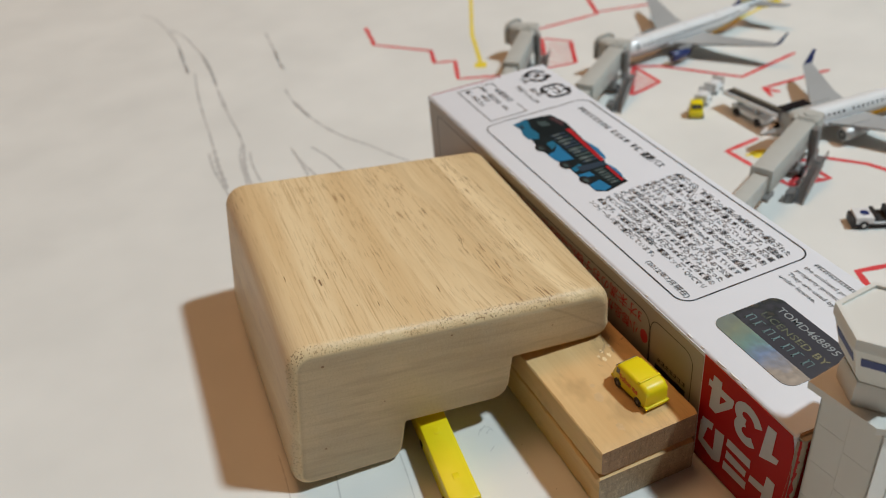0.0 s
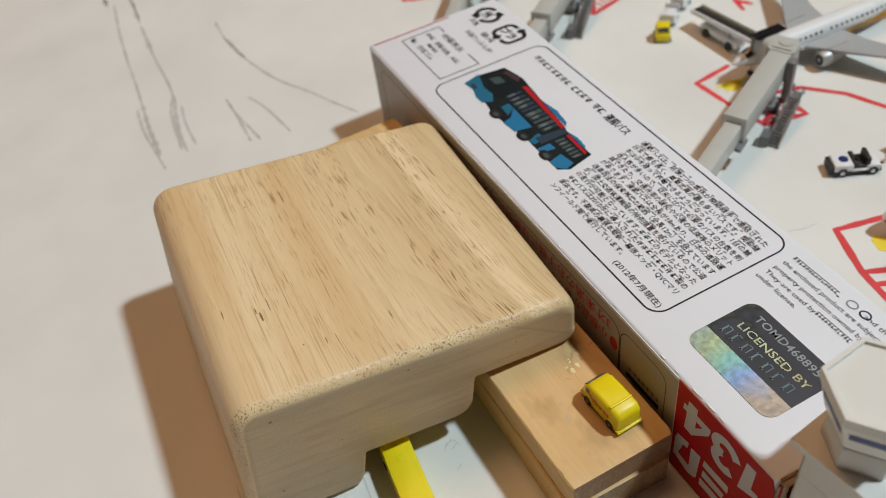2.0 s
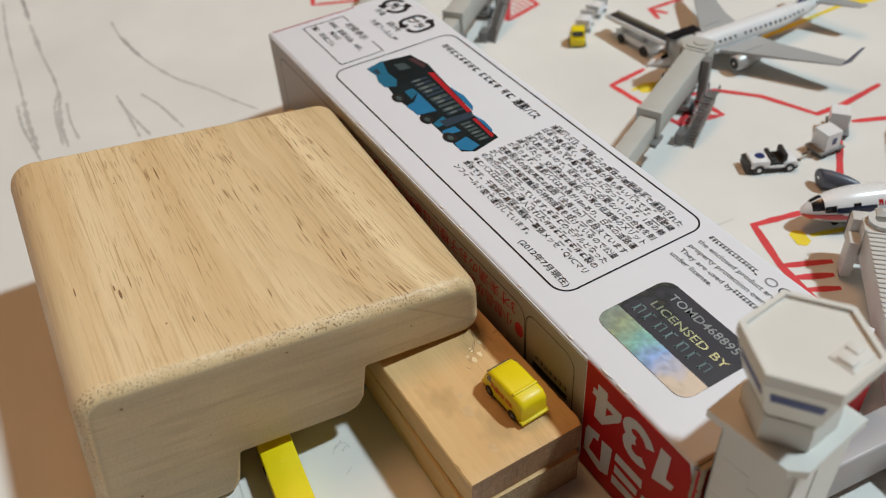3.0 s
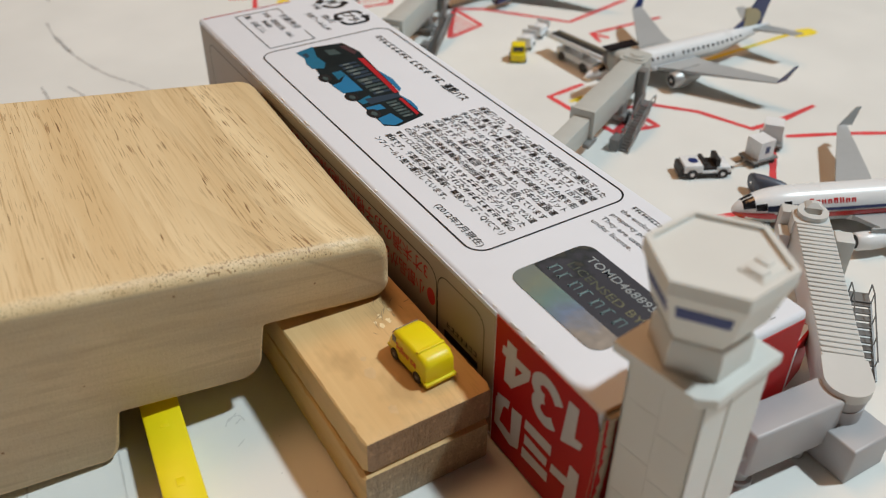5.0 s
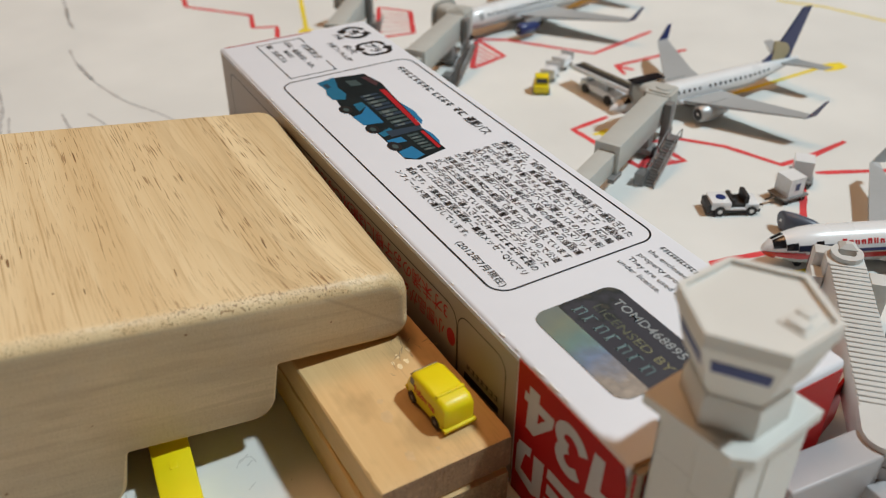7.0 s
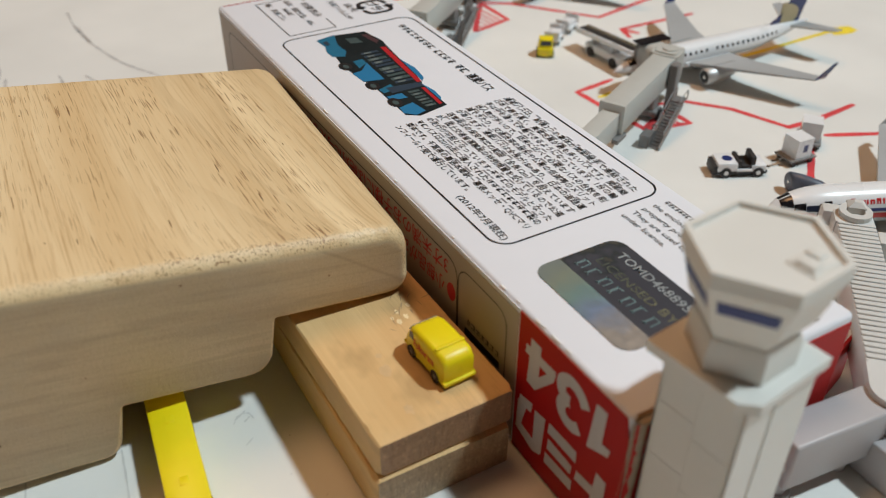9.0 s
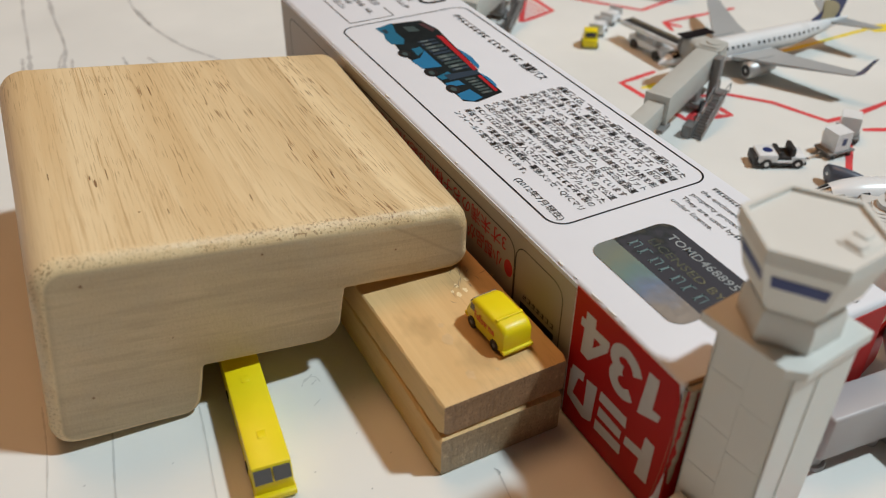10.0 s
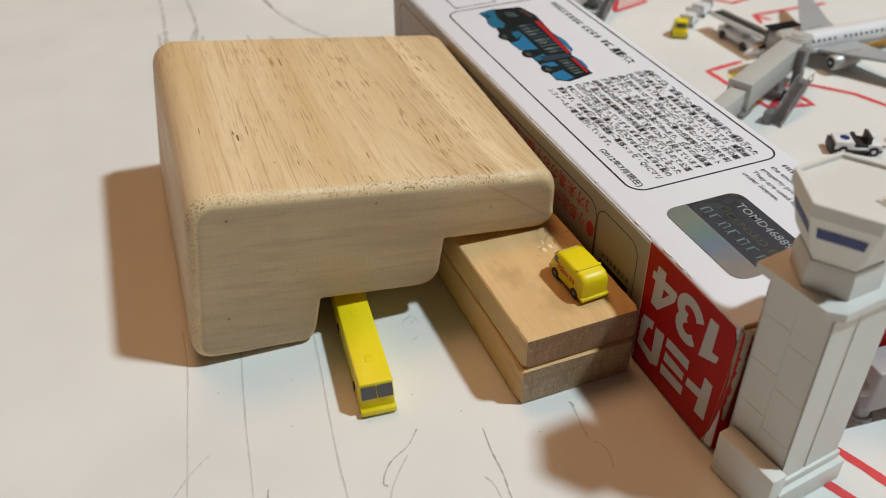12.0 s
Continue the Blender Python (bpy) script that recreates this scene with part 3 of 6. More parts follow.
strokes("yellow_mark", [
    [(5.0, 22.4), (4.75, 21.9)], [(17.4, 11.1), (18.3, 11.0)], [(8.75, 11.15), (9.3, 11.05)], [(7.45, 4.46), (7.78, 4.36)], [(16.9, 20.5), (18.1, 20.6)],
], 0.52, MARKER_YELLOW, "thick yellow felt-pen blot at a stop line", 80)
FAR_PENCILS = [
    [(-6.12, 37.09), (-5.6, 36.07), (-5.32, 33.72), (-5.23, 31.66), (-5.37, 29.92), (-5.43, 28.44)],
    [(-5.26, 34.09), (-4.82, 32.94), (-4.63, 31.24), (-4.52, 29.68), (-4.56, 27.98), (-4.68, 26.45)],
    [(-5.18, 28.4), (-5.47, 26.36), (-5.68, 24.19), (-5.78, 22.67), (-5.92, 21.05), (-6.04, 19.76), (-6.1, 18.32)],
    [(-4.72, 26.16), (-4.75, 24.99), (-4.84, 23.63), (-4.85, 22.06), (-4.97, 20.67), (-5.26, 19.49), (-5.34, 18.0)],
    [(-4.91, 21.11), (-5.24, 20.15), (-5.46, 18.2)],
    [(-4.85, 20.36), (-4.99, 19.32), (-5.01, 18.2)],
    [(-6.12, 21.07), (-6.21, 19.87), (-6.18, 18.78), (-6.12, 17.6)],
    [(-1.51, 30.96), (-1.7, 28.79), (-1.87, 27.47), (-1.88, 26.46)],
    [(-2.39, 24.59), (-2.42, 23.14), (-2.25, 21.66), (-1.79, 19.83), (-1.19, 18.58), (-0.77, 17.53), (-0.35, 16.6)],
    [(-3.53, 19.84), (-3.52, 18.83), (-3.57, 17.3)],
    [(-3.5, 18.91), (-3.42, 18.2), (-3.29, 17.2)],
    [(-2.89, 19.48), (-2.66, 18.73), (-2.54, 18.07), (-2.41, 17.0)],
]
# heavier second passes of the pencil
FAR_HEAVY = [
    [(-5.25, 31.8), (-5.36, 30.0), (-5.43, 28.6)], [(-4.54, 29.9), (-4.56, 28.2), (-4.66, 26.8)], [(-4.73, 25.8), (-4.83, 23.9)],
    [(-1.72, 28.6), (-1.87, 27.3), (-1.89, 26.6)], [(-2.40, 23.3), (-2.26, 21.8)], [(-5.9, 21.2), (-6.03, 19.9), (-6.08, 18.4)], [(-5.0, 20.6), (-5.27, 19.3), (-5.33, 18.2)],
]
NEAR_PENCILS = [
    [(-7.62, 6.6), (-7.7, 5.47), (-7.94, 3.95), (-8.17, 2.53), (-8.7, -0.5)],
    [(-6.6, 6.0), (-6.75, 5.15), (-7.0, 3.56), (-7.19, 2.12), (-7.6, -0.5)],
    [(-5.3, 5.4), (-5.39, 4.67), (-5.56, 3.53), (-5.75, 2.13), (-5.8, 1.55), (-6.1, -0.5)],
    [(-4.62, 1.98), (-4.91, 1.66), (-5.16, 1.29), (-5.3, 0.7)],
    [(-3.63, 1.07), (-3.56, 0.92), (-3.55, 0.6), (-3.6, 0.2)],
    [(-1.57, 1.95), (-1.59, 1.81), (-1.67, 1.36), (-1.68, 1.12)],
    [(-1.65, 1.02), (-1.55, 0.91), (-1.53, 0.71), (-1.61, 0.43)],
    [(-7.69, 3.25), (-8.06, 2.96), (-8.34, 2.65), (-8.7, 2.2)],
    [(-3.62, 5.02), (-3.5, 5.16), (-3.34, 5.14), (-3.30, 4.98)],
    [(-3.55, 5.10), (-3.36, 5.22)],
    [(-3.46, 4.98), (-3.34, 5.06)],
    [(-3.6, 4.5), (-3.45, 4.6)],
]
NEAR_DARK = [
    [(-4.29, 2.44), (-4.56, 2.15), (-4.9, 1.97), (-5.1, 1.76), (-5.19, 1.56), (-5.13, 1.51)],
    [(-3.24, 2.01), (-3.31, 1.51), (-3.33, 1.01), (-3.4, 0.56), (-3.42, 0.0)],
    [(-6.93, 2.19), (-6.98, 2.01), (-7.02, 1.5)],
    [(-1.60, 1.97), (-1.56, 1.88), (-1.60, 1.84)],
]
strokes("pencil_line", [eased(p) for p in FAR_PENCILS], 0.07, PENCIL, "soft grey pencil line", 100, 0.6)
strokes("pencil_line", [eased(p) for p in FAR_HEAVY], 0.12, PENCIL, "soft grey pencil line", 160, 0.6)
strokes("pencil_line", [eased(p) for p in NEAR_PENCILS], 0.028, PENCIL_FAINT, "faint grey pencil line", 120, 0.5)
strokes("pencil_line", [eased(p) for p in NEAR_DARK], 0.026, PENCIL_DARK, "dark grey pencil line", 180, 0.6)
strokes("speck", [[(x, y), (x + 0.03, y + 0.02)] for x, y in ((-2.95, 4.35), (-3.22, 3.62), (-6.28, 3.32), (-3.45, 2.5), (-2.9, 3.0), (-4.1, 3.2), (-6.0, 4.4), (-2.4, 1.55), (-7.3, 4.6), (-5.0, 2.9))], 0.02, PENCIL_DARK, "tiny dark speck of dirt", 200, 0.4)
strokes("fine_line", [[(6.2, 5.9), (6.5, 5.75), (6.9, 5.7)]], 0.025, PENCIL, "thin dark hair-like pencil curve", 140)

# ---- wooden pieces ----


def bridge_block():
    """A stepped wooden block with rounded edges, leaning on the planks at its overhang."""
    top = thing("wooden_block", "large pale wooden block with rounded edges leaning on two planks", "wood block",
                (-5.28, 5.2, 0.0), tilt=pose(0, 0, 0, 0, 0, -2.8) @ pose(0, 0, 0, 0, 7.2, 0))
    # corners of the long profile with their rounding, and how far the front and back edges are rounded there
    corners = [((-2.30, -0.34), 0.42, 0.28), ((0.0, -0.12), 0.24, 0.16), ((0.05, 0.9), 0.04, 0.05), ((2.34, 0.9), 0.34, 0.10),
               ((2.36, 1.97), 0.04, 0.05), ((4.64, 1.97), 0.34, 0.16), ((4.54, 3.24), 0.40, 0.28), ((-2.27, 3.24), 0.46, 0.28)]
    outline = []
    for i, (p, r, e) in enumerate(corners):
        p, a, b = Vector(p), Vector(corners[i - 1][0]), Vector(corners[(i + 1) % len(corners)][0])
        da, db = (a - p).normalized(), (b - p).normalized()
        n = 7
        for k in range(n + 1):
            f = k / n
            q = (1 - f) ** 2 * (p + da * r) + 2 * f * (1 - f) * (p + 0.12 * r * (da + db)) + f * f * (p + db * r)
            outline.append((q, e))
        for f in (0.3, 0.5, 0.7):
            outline.append((p.lerp(b, f), e + (corners[(i + 1) % len(corners)][2] - e) * f))
    inward = []
    for i, (q, e) in enumerate(outline):
        a, b = outline[i - 1][0], outline[(i + 1) % len(outline)][0]
        d = (b - a).normalized()
        inward.append(Vector((-d.y, d.x)))
    secs = []
    for k in range(8):
        g = k / 7 * math.pi / 2
        secs.append([(q.x + n.x * e * (1 - math.sin(g)), e * (1 - math.cos(g)), q.y + n.y * e * (1 - math.sin(g))) for (q, e), n in zip(outline, inward)])
    secs += [[(x, 6.8 - y, z) for x, y, z in s] for s in secs[::-1]]
    bm = loft(secs)
    body = part("body", bm, BLOCK_WOOD, top, smooth=50)
    # small dark knots and pits in the top and the front
    for x, y, w, n in ((-1.10, 2.05, 0.022, 0.13), (-1.16, 2.24, 0.012, 0.08), (-0.61, 1.07, 0.016, 0.02), (0.29, 5.3, 0.014, 0.22), (-0.51, 5.27, 0.012, 0.03), (3.25, 3.35, 0.010, 0.06), (3.53, 3.18, 0.009, 0.05),
                       (-1.75, 2.4, 0.010, 0.12), (-0.9, 2.3, 0.008, 0.2), (-0.2, 1.0, 0.010, 0.09), (1.1, 1.1, 0.010, 0.12), (2.2, 2.6, 0.010, 0.16), (2.6, 1.5, 0.012, 0.14), (1.9, 4.1, 0.009, 0.2)):
        pit = bmesh.new()
        pit.faces.new([pit.verts.new((x + w * math.cos(a * math.pi / 4), y + n * math.sin(a * math.pi / 4), 3.2415)) for a in range(8)])
        part("knot", pit, KNOT_AND_SHADE, body, "dark pit in the wood", smooth=0)
    for x, z, w in ((-1.62, 0.70, 0.025), (-1.61, 2.81, 0.03), (0.97, 2.9, 0.022), (3.2, 2.6, 0.018), (-0.4, 1.6, 0.015)):
        pit = bmesh.new()
        pit.faces.new([pit.verts.new((x + w * math.cos(a * math.pi / 4), -0.002, z + w * math.sin(a * math.pi / 4))) for a in range(8)])
        part("knot", pit, KNOT_AND_SHADE, body, "dark pit in the wood", smooth=0)


bridge_block()


def plank(z0, thick, dx, dy, turn, seed, mat):
    """A sawn plank with slightly worn, uneven arrises."""
    rnd = random.Random(seed)
    secs = []
    n = 90
    for i in range(n + 1):
        y = -5.8 + 11.6 * i / n
        c = 0.03 if i in (0, n) else 0.0
        j = [0.02 + rnd.uniform(0, 0.02) * rnd.random() + (rnd.uniform(0.01, 0.05) if rnd.random() < 0.12 else 0.0) for _ in range(4)]
        x1, z1 = 1.1 - c, thick - c
        secs.append([(x1, y, c + j[0]), (x1, y, z1 - j[1]), (x1 - j[1], y, z1), (-x1 + j[2], y, z1), (-x1, y, z1 - j[2]), (-x1, y, c + j[3]), (-x1 + j[3], y, c), (x1 - j[0], y, c)])
    ob = part("wooden_plank", loft(secs), mat, smooth=35)
    ob.matrix_basis = pose(-1.18 * CM + dx * CM, 8.15 * CM + dy * CM, z0 * CM, 0, 0, turn)
    return ob


tagged(plank(-0.108, 0.80, -0.092, -0.125, -0.6, 3, PLANK_WOOD), "lower of two stacked pale wooden planks beside the carton", "plank", "stacked planks")
UPPER_PLANK = tagged(plank(0.696, 0.665, -0.12, -0.075, 0.3, 5, RED_PLANK_WOOD), "upper pale wooden plank carrying a yellow toy van", "plank", "stacked planks")


def plank_wear():
    """Scratches, dents and two old stains on the upper plank's top."""
    rnd = random.Random(12)
    ox, oy, z = -1.21, 8.24, 0.666

    def flat(name, pts, mat, up, label=""):
        bm = bmesh.new()
        bm.faces.new([bm.verts.new((x - ox, y - oy, z + up)) for x, y in pts])
        part(name, bm, mat, UPPER_PLANK, label, smooth=0)

    for x, y, a, b in ((-1.55, 3.69, 0.09, 0.14), (-1.62, 2.83, 0.07, 0.11), (-1.50, 4.02, 0.05, 0.06), (-1.2, 2.75, 0.03, 0.04)):
        pts = []
        for k in range(14):
            r = 1 + rnd.uniform(-0.25, 0.25)
            pts.append((x + a * r * math.cos(k * math.pi / 7), y + b * r * math.sin(k * math.pi / 7)))
        flat("stain", pts, WOOD_STAIN, 0.0012, "faint brown stain")
    marks = [(-0.62, 4.95, 70, 0.25), (-0.70, 4.80, 55, 0.22), (-0.80, 4.66, 62, 0.3), (-0.95, 4.50, 80, 0.28), (-0.28, 4.90, 10, 0.2), (-0.20, 4.82, -30, 0.18), (-0.48, 5.0, 40, 0.16),
             (-0.36, 4.72, 100, 0.2), (-1.0, 4.38, 120, 0.14), (-0.88, 4.75, 20, 0.18), (-0.58, 4.62, 85, 0.15), (-0.75, 5.1, 50, 0.2)]
    for x, y, a in ((-0.86, 4.55, 0.05), (-0.78, 4.78, 0.04), (-0.70, 4.62, 0.045), (-0.55, 4.86, 0.04), (-0.92, 4.68, 0.03)):
        flat("chip", [(x + a * rnd.uniform(0.6, 1.3) * math.cos(k * math.pi / 5), y + 1.4 * a * rnd.uniform(0.6, 1.3) * math.sin(k * math.pi / 5)) for k in range(10)], BARE_WOOD, 0.0016, "pale chipped spot in the wood")
    for x, y, turn, n in marks:
        d = Vector((math.cos(radians(turn)), math.sin(radians(turn))))
        s = Vector((-d.y, d.x))
        p = Vector((x, y))
        w = rnd.uniform(0.006, 0.016)
        mid = p + d * n * 0.5 + s * rnd.uniform(-0.03, 0.03)
        flat("scratch", [p - s * w * 0.4, mid - s * w, p + d * n, mid + s * w], SCRATCH, 0.002, "dark scratch in the wood")


plank_wear()

# ---- the toy carton ----
BX, BY0, BY1, BZ = 3.95, 0.12, 15.45, 2.65
TOPM = Matrix.Translation((0, 0, BZ))
SIDEM = Matrix(((0, 0, -1, 0), (1, 0, 0, 0), (0, 1, 0, 0), (0, 0, 0, 1)))  # (y, z, out) on the long side


def bars(segments, size, start, right, up, unit, lift, mat, name, parent, label="", bold=0.008):
    """One printed line: words in letters, and plain bars where a segment is a number of units."""
    at, r, u = Vector(start), Vector(right), Vector(up)
    bm = bmesh.new()
    for seg in segments:
        if isinstance(seg, str):
            t = text_bm(seg, size, at, r, u, lift=lift, bold=bold)
            w = width_of(t, r)
            lo = min(v.co.dot(r) for v in t.verts)
            full = len(seg) * unit
            k = full / max(w + 0.12 * unit, 1e-6)
            for v in t.verts:
                v.co += r * ((v.co.dot(r) - lo) * (k - 1) + (at.dot(r) - lo) + 0.04 * unit)
            bm_join(bm, t)
            at = at + r * full
        else:
            n = r.cross(u)
            count = max(1, round(seg))
            rnd = random.Random(count)
            w = seg * unit / count
            for c in range(count):
                a = at + r * (w * c)
                up0, mid = rnd.uniform(0.08, 0.3), rnd.uniform(0.3, 0.62)
                strokes_ = [(0.1, 0.9, 0.60, 0.70), (0.14, 0.86, mid - 0.25, mid - 0.15), (mid - 0.08, mid + 0.08, 0.02, 0.72), (up0, up0 + 0.15, 0.1, 0.5)]
                for f0, f1, g0, g1 in strokes_:
                    vs = [bm.verts.new(a + r * (w * f) + u * (size * g) + n * lift) for f, g in ((f0, g0), (f1, g0), (f1, g1), (f0, g1))]
                    bm.faces.new(vs)
            at = at + r * (seg * unit)
    return part(name, bm, mat, parent, label, smooth=0)


def carton():
    top = thing("toy_carton", "long white and red toy-bus carton lying on the paper", "box")
    body = box(0, BX, BY0, BY1 + 0.1, -0.07, BZ, bevel=0.085, segs=4)
    part("carton_body", body, CARTON_WHITE, top)
    # long printed side, cream with shade in its colour, and the red end wrapping round
    part("side_panel", bm_box(bmesh.new(), -0.006, 0.0, 2.5, BY1 - 0.05, 0.05, BZ - 0.12), SHADED_CREAM, top, "cream printed side panel, darkened for shade", smooth=0)
    part("edge_strip", bm_box(bmesh.new(), -0.004, 0.012, 2.5, BY1 - 0.05, BZ - 0.10, BZ - 0.035), CARTON_WHITE, top, smooth=0)
    edge = [(0.34, -0.05), (0.20, 0.35), (0.11, 0.9), (0.09, 1.6), (0.12, 2.3), (0.20, BZ - 0.06)]
    part("red_panel", bm_prism(bmesh.new(), edge + [(2.48, BZ - 0.05), (2.46, -0.05)][::1], -0.002, 0.008, SIDEM), CARTON_RED, top, "red printed end of the side panel", smooth=0)
    part("end_panel", box(0.05, BX - 0.06, BY0 - 0.02, BY0 + 0.01, -0.05, BZ - 0.14), CARTON_RED, top, "red end flap", smooth=0)
    # several frayed plies of cardboard between the red side and the red end flap
    rnd = random.Random(4)
    for ply, (x0, x1, mat) in enumerate(((-0.012, 0.035, CARTON_RAW), (0.03, 0.06, CARTON_RED), (0.055, 0.10, CARTON_RAW))):
        raw = bmesh.new()
        prev = None
        for i in range(37):
            f = i / 36
            z = -0.05 + (BZ - 0.02) * f
            y = 0.10 + 0.20 * (1 - f) ** 2.2 - 0.03 * ply + rnd.uniform(-0.006, 0.006)
            w = 0.025 + 0.03 * (1 - f) + rnd.uniform(-0.006, 0.006)
            row = [raw.verts.new((x0, y, z)), raw.verts.new((x1, y - w, z)), raw.verts.new((x1 + 0.04, y - w - 0.01, z))]
            if prev:
                raw.faces.new((prev[0], prev[1], row[1], row[0]))
                raw.faces.new((prev[1], prev[2], row[2], row[1]))
            prev = row
        part("torn_edge", raw, mat, top, "frayed cardboard edge", smooth=0)
    flap = box(0.05, 1.1, 0.0, 0.14, BZ - 0.10, BZ - 0.03, bevel=0.02)
    part("crushed_corner", flap, CARTON_RAW, top, "crushed cardboard corner", smooth=30)
    # brown strip painted for the shadow in the end flap's slit
    part("slit_shade", prism([(0.05, 0.10), (0.75, 0.08), (0.78, 0.12), (0.08, 0.15)], 0.002, 0.006, TOPM), KNOT_AND_SHADE, top, "dark strip painted for the shade at the end flap", smooth=0)
    # bare flakes where the print is rubbed off along the upper edge
    rnd = random.Random(31)
    for y in (2.62, 2.1, 1.75, 1.45, 3.0, 4.4, 6.3, 7.0, 9.2, 9.9, 10.4, 12.1, 13.3):
        n, w = rnd.uniform(0.05, 0.16), rnd.uniform(0.015, 0.03)
        pts = [(0.012 + w * 0.8 * (0.5 + 0.5 * rnd.random()) * math.cos(k * math.pi / 4), y + n * (0.6 + 0.4 * rnd.random()) * math.sin(k * math.pi / 4)) for k in range(8)]
        part("rubbed_flake", prism([(0.035 + x, yy) for x, yy in pts], -0.022, 0.001, TOPM), CARTON_BARE, top, "rubbed white spot on the edge", smooth=0)
    # far-edge red hairline
    part("red_edge", prism([(0.1, BY1 - 0.06), (2.4, BY1 - 0.06), (2.4, BY1 - 0.02), (0.1, BY1 - 0.02)], 0.002, 0.005, TOPM), CARTON_RED, top, smooth=0)
    # side frames and writing
    fr = bm_outline(bmesh.new(), rounded(4.17, 14.9, 0.35, 2.28, 0.3), 0.028, 0, 0.010, SIDEM)
    part("side_frame", fr, PRINT_BLACK, top, smooth=0)
    fr = bm_outline(bmesh.new(), rounded(2.78, 4.14, 0.3, 2.3, 0.28), 0.022, 0, 0.010, SIDEM)
    part("side_frame", fr, PRINT_BLACK, top, smooth=0)
    dot = prism([(4.35 + 0.13 * math.cos(a * math.pi / 8), 1.63 + 0.17 * math.sin(a * math.pi / 8)) for a in range(16)], 0.005, 0.011, SIDEM)
    part("red_dot", dot, PRINT_RED, top, smooth=0)
    side = dict(right=(0, 1, 0), up=(0, 0, -1), lift=0.011, mat=PRINT_RED, parent=top)
    bars(["小部品があります。誤飲の危険がありますので"], 0.34, (0, 4.55, 1.74), unit=0.30, name="warning_print", **side)
    bars(["3才未満のお子様には絶対に与えないでください。"], 0.36, (0, 4.45, 2.17), unit=0.33, name="warning_print", **side)
    bars([7.0], 0.16, (0, 2.93, 1.45), (0, 1, 0), (0, 0, -1), 0.135, 0.011, PRINT_BLACK, "small_print", top)
    part("black_bar", prism([(2.93, 1.12), (3.92, 1.08), (3.92, 1.23), (2.93, 1.25)], 0.005, 0.010, SIDEM), PRINT_BLACK, top, smooth=0)
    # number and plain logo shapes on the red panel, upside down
    plates = [
        [(2.18, 2.33), (1.95, 2.33), (1.95, 1.76), (2.01, 1.48), (2.21, 1.5)],
        [(2.28, 2.16), (1.60, 2.17), (1.62, 1.99), (2.29, 2.0)],
        [(1.77, 2.0), (1.59, 2.13), (1.62, 1.96), (2.01, 1.48), (1.98, 1.74)],
        [(0.74, 2.35), (0.53, 2.36), (0.55, 1.79), (0.38, 1.81), (0.41, 1.67), (0.61, 1.58), (0.82, 1.49)],
    ]
    for k, pts in enumerate(plates):
        part("number_stroke", prism(pts, 0.009, 0.012 + 0.0006 * k, SIDEM), PRINT_SILVER, top, "silver-grey stroke of the number 134", smooth=0)
    upper = [(0.93, 2.06), (1.02, 2.19), (1.17, 2.27), (1.33, 2.26), (1.44, 2.16), (1.45, 2.03), (1.37, 1.94), (1.25, 1.92)]
    lower = [(1.27, 1.93), (1.37, 1.86), (1.42, 1.74), (1.38, 1.62), (1.27, 1.55), (1.13, 1.55), (1.01, 1.63)]
    for k, pts in enumerate((upper, lower)):
        flat = bmesh.new()
        line = eased(pts, 4)
        rows = []
        for i, p in enumerate(line):
            d = (Vector(line[min(len(line) - 1, i + 1)]) - Vector(line[max(0, i - 1)])).normalized()
            n = Vector((-d.y, d.x)) * 0.1
            rows.append([flat.verts.new((-0.0125 - 0.0006 * k, p[0] + sg * n.x, p[1] + sg * n.y)) for sg in (1, -1)])
        for r0, r1 in zip(rows, rows[1:]):
            flat.faces.new((r0[0], r1[0], r1[1], r0[1]))
        part("number_stroke", flat, PRINT_SILVER, top, "silver-grey stroke of the number 134", smooth=0)
    marks = ([(2.34, 1.12), (2.03, 1.18), (2.05, 0.99), (2.36, 0.93)], [(2.38, 1.01), (2.16, 1.01), (2.26, 0.57), (1.76, 0.48), (1.77, 0.36), (1.95, 0.28), (2.39, 0.42)], [(1.96, 1.12), (1.71, 1.16), (1.74, 0.39), (1.95, 0.31)],
             [(1.61, 1.18), (0.99, 1.19), (0.98, 0.98), (1.63, 0.98)], [(1.60, 0.87), (1.05, 0.84), (1.06, 0.67), (1.61, 0.66)], [(1.64, 0.55), (1.01, 0.57), (1.01, 0.37), (1.64, 0.34)],
             [(0.56, 1.22), (0.36, 1.21), (0.37, 0.39), (0.63, 0.37)], [(0.94, 0.86), (0.55, 0.91), (0.56, 0.72), (0.96, 0.68)])
    for k, pts in enumerate(marks):
        part("logo_shape", prism(pts, 0.009, 0.0125 + 0.0005 * k, SIDEM), PRINT_SILVER, top, smooth=0)
    # the top print: frames
    part("text_frame", bm_outline(bmesh.new(), rounded(0.48, 3.74, 3.81, 12.72, 0.32, 8), 0.034, 0, 0.006, TOPM), PRINT_BLACK, top, "thin black rounded frame", smooth=0)
    small = bmesh.new()
    for x0, x1, y0, y1 in ((0.81, 0.835, 12.92, 15.15), (0.81, 1.97, 12.92, 12.945), (0.81, 1.97, 15.125, 15.15), (1.945, 1.97, 12.92, 13.5), (1.945, 1.97, 14.8, 15.15)):
        bm_prism(small, [(x0, y0), (x1, y0), (x1, y1), (x0, y1)], 0.002, 0.006, TOPM)
    part("small_frame", small, PRINT_BLACK, top, smooth=0)
    up = dict(right=(0, -1, 0), up=(1, 0, 0), lift=0.006, mat=PRINT_BLACK, parent=top)
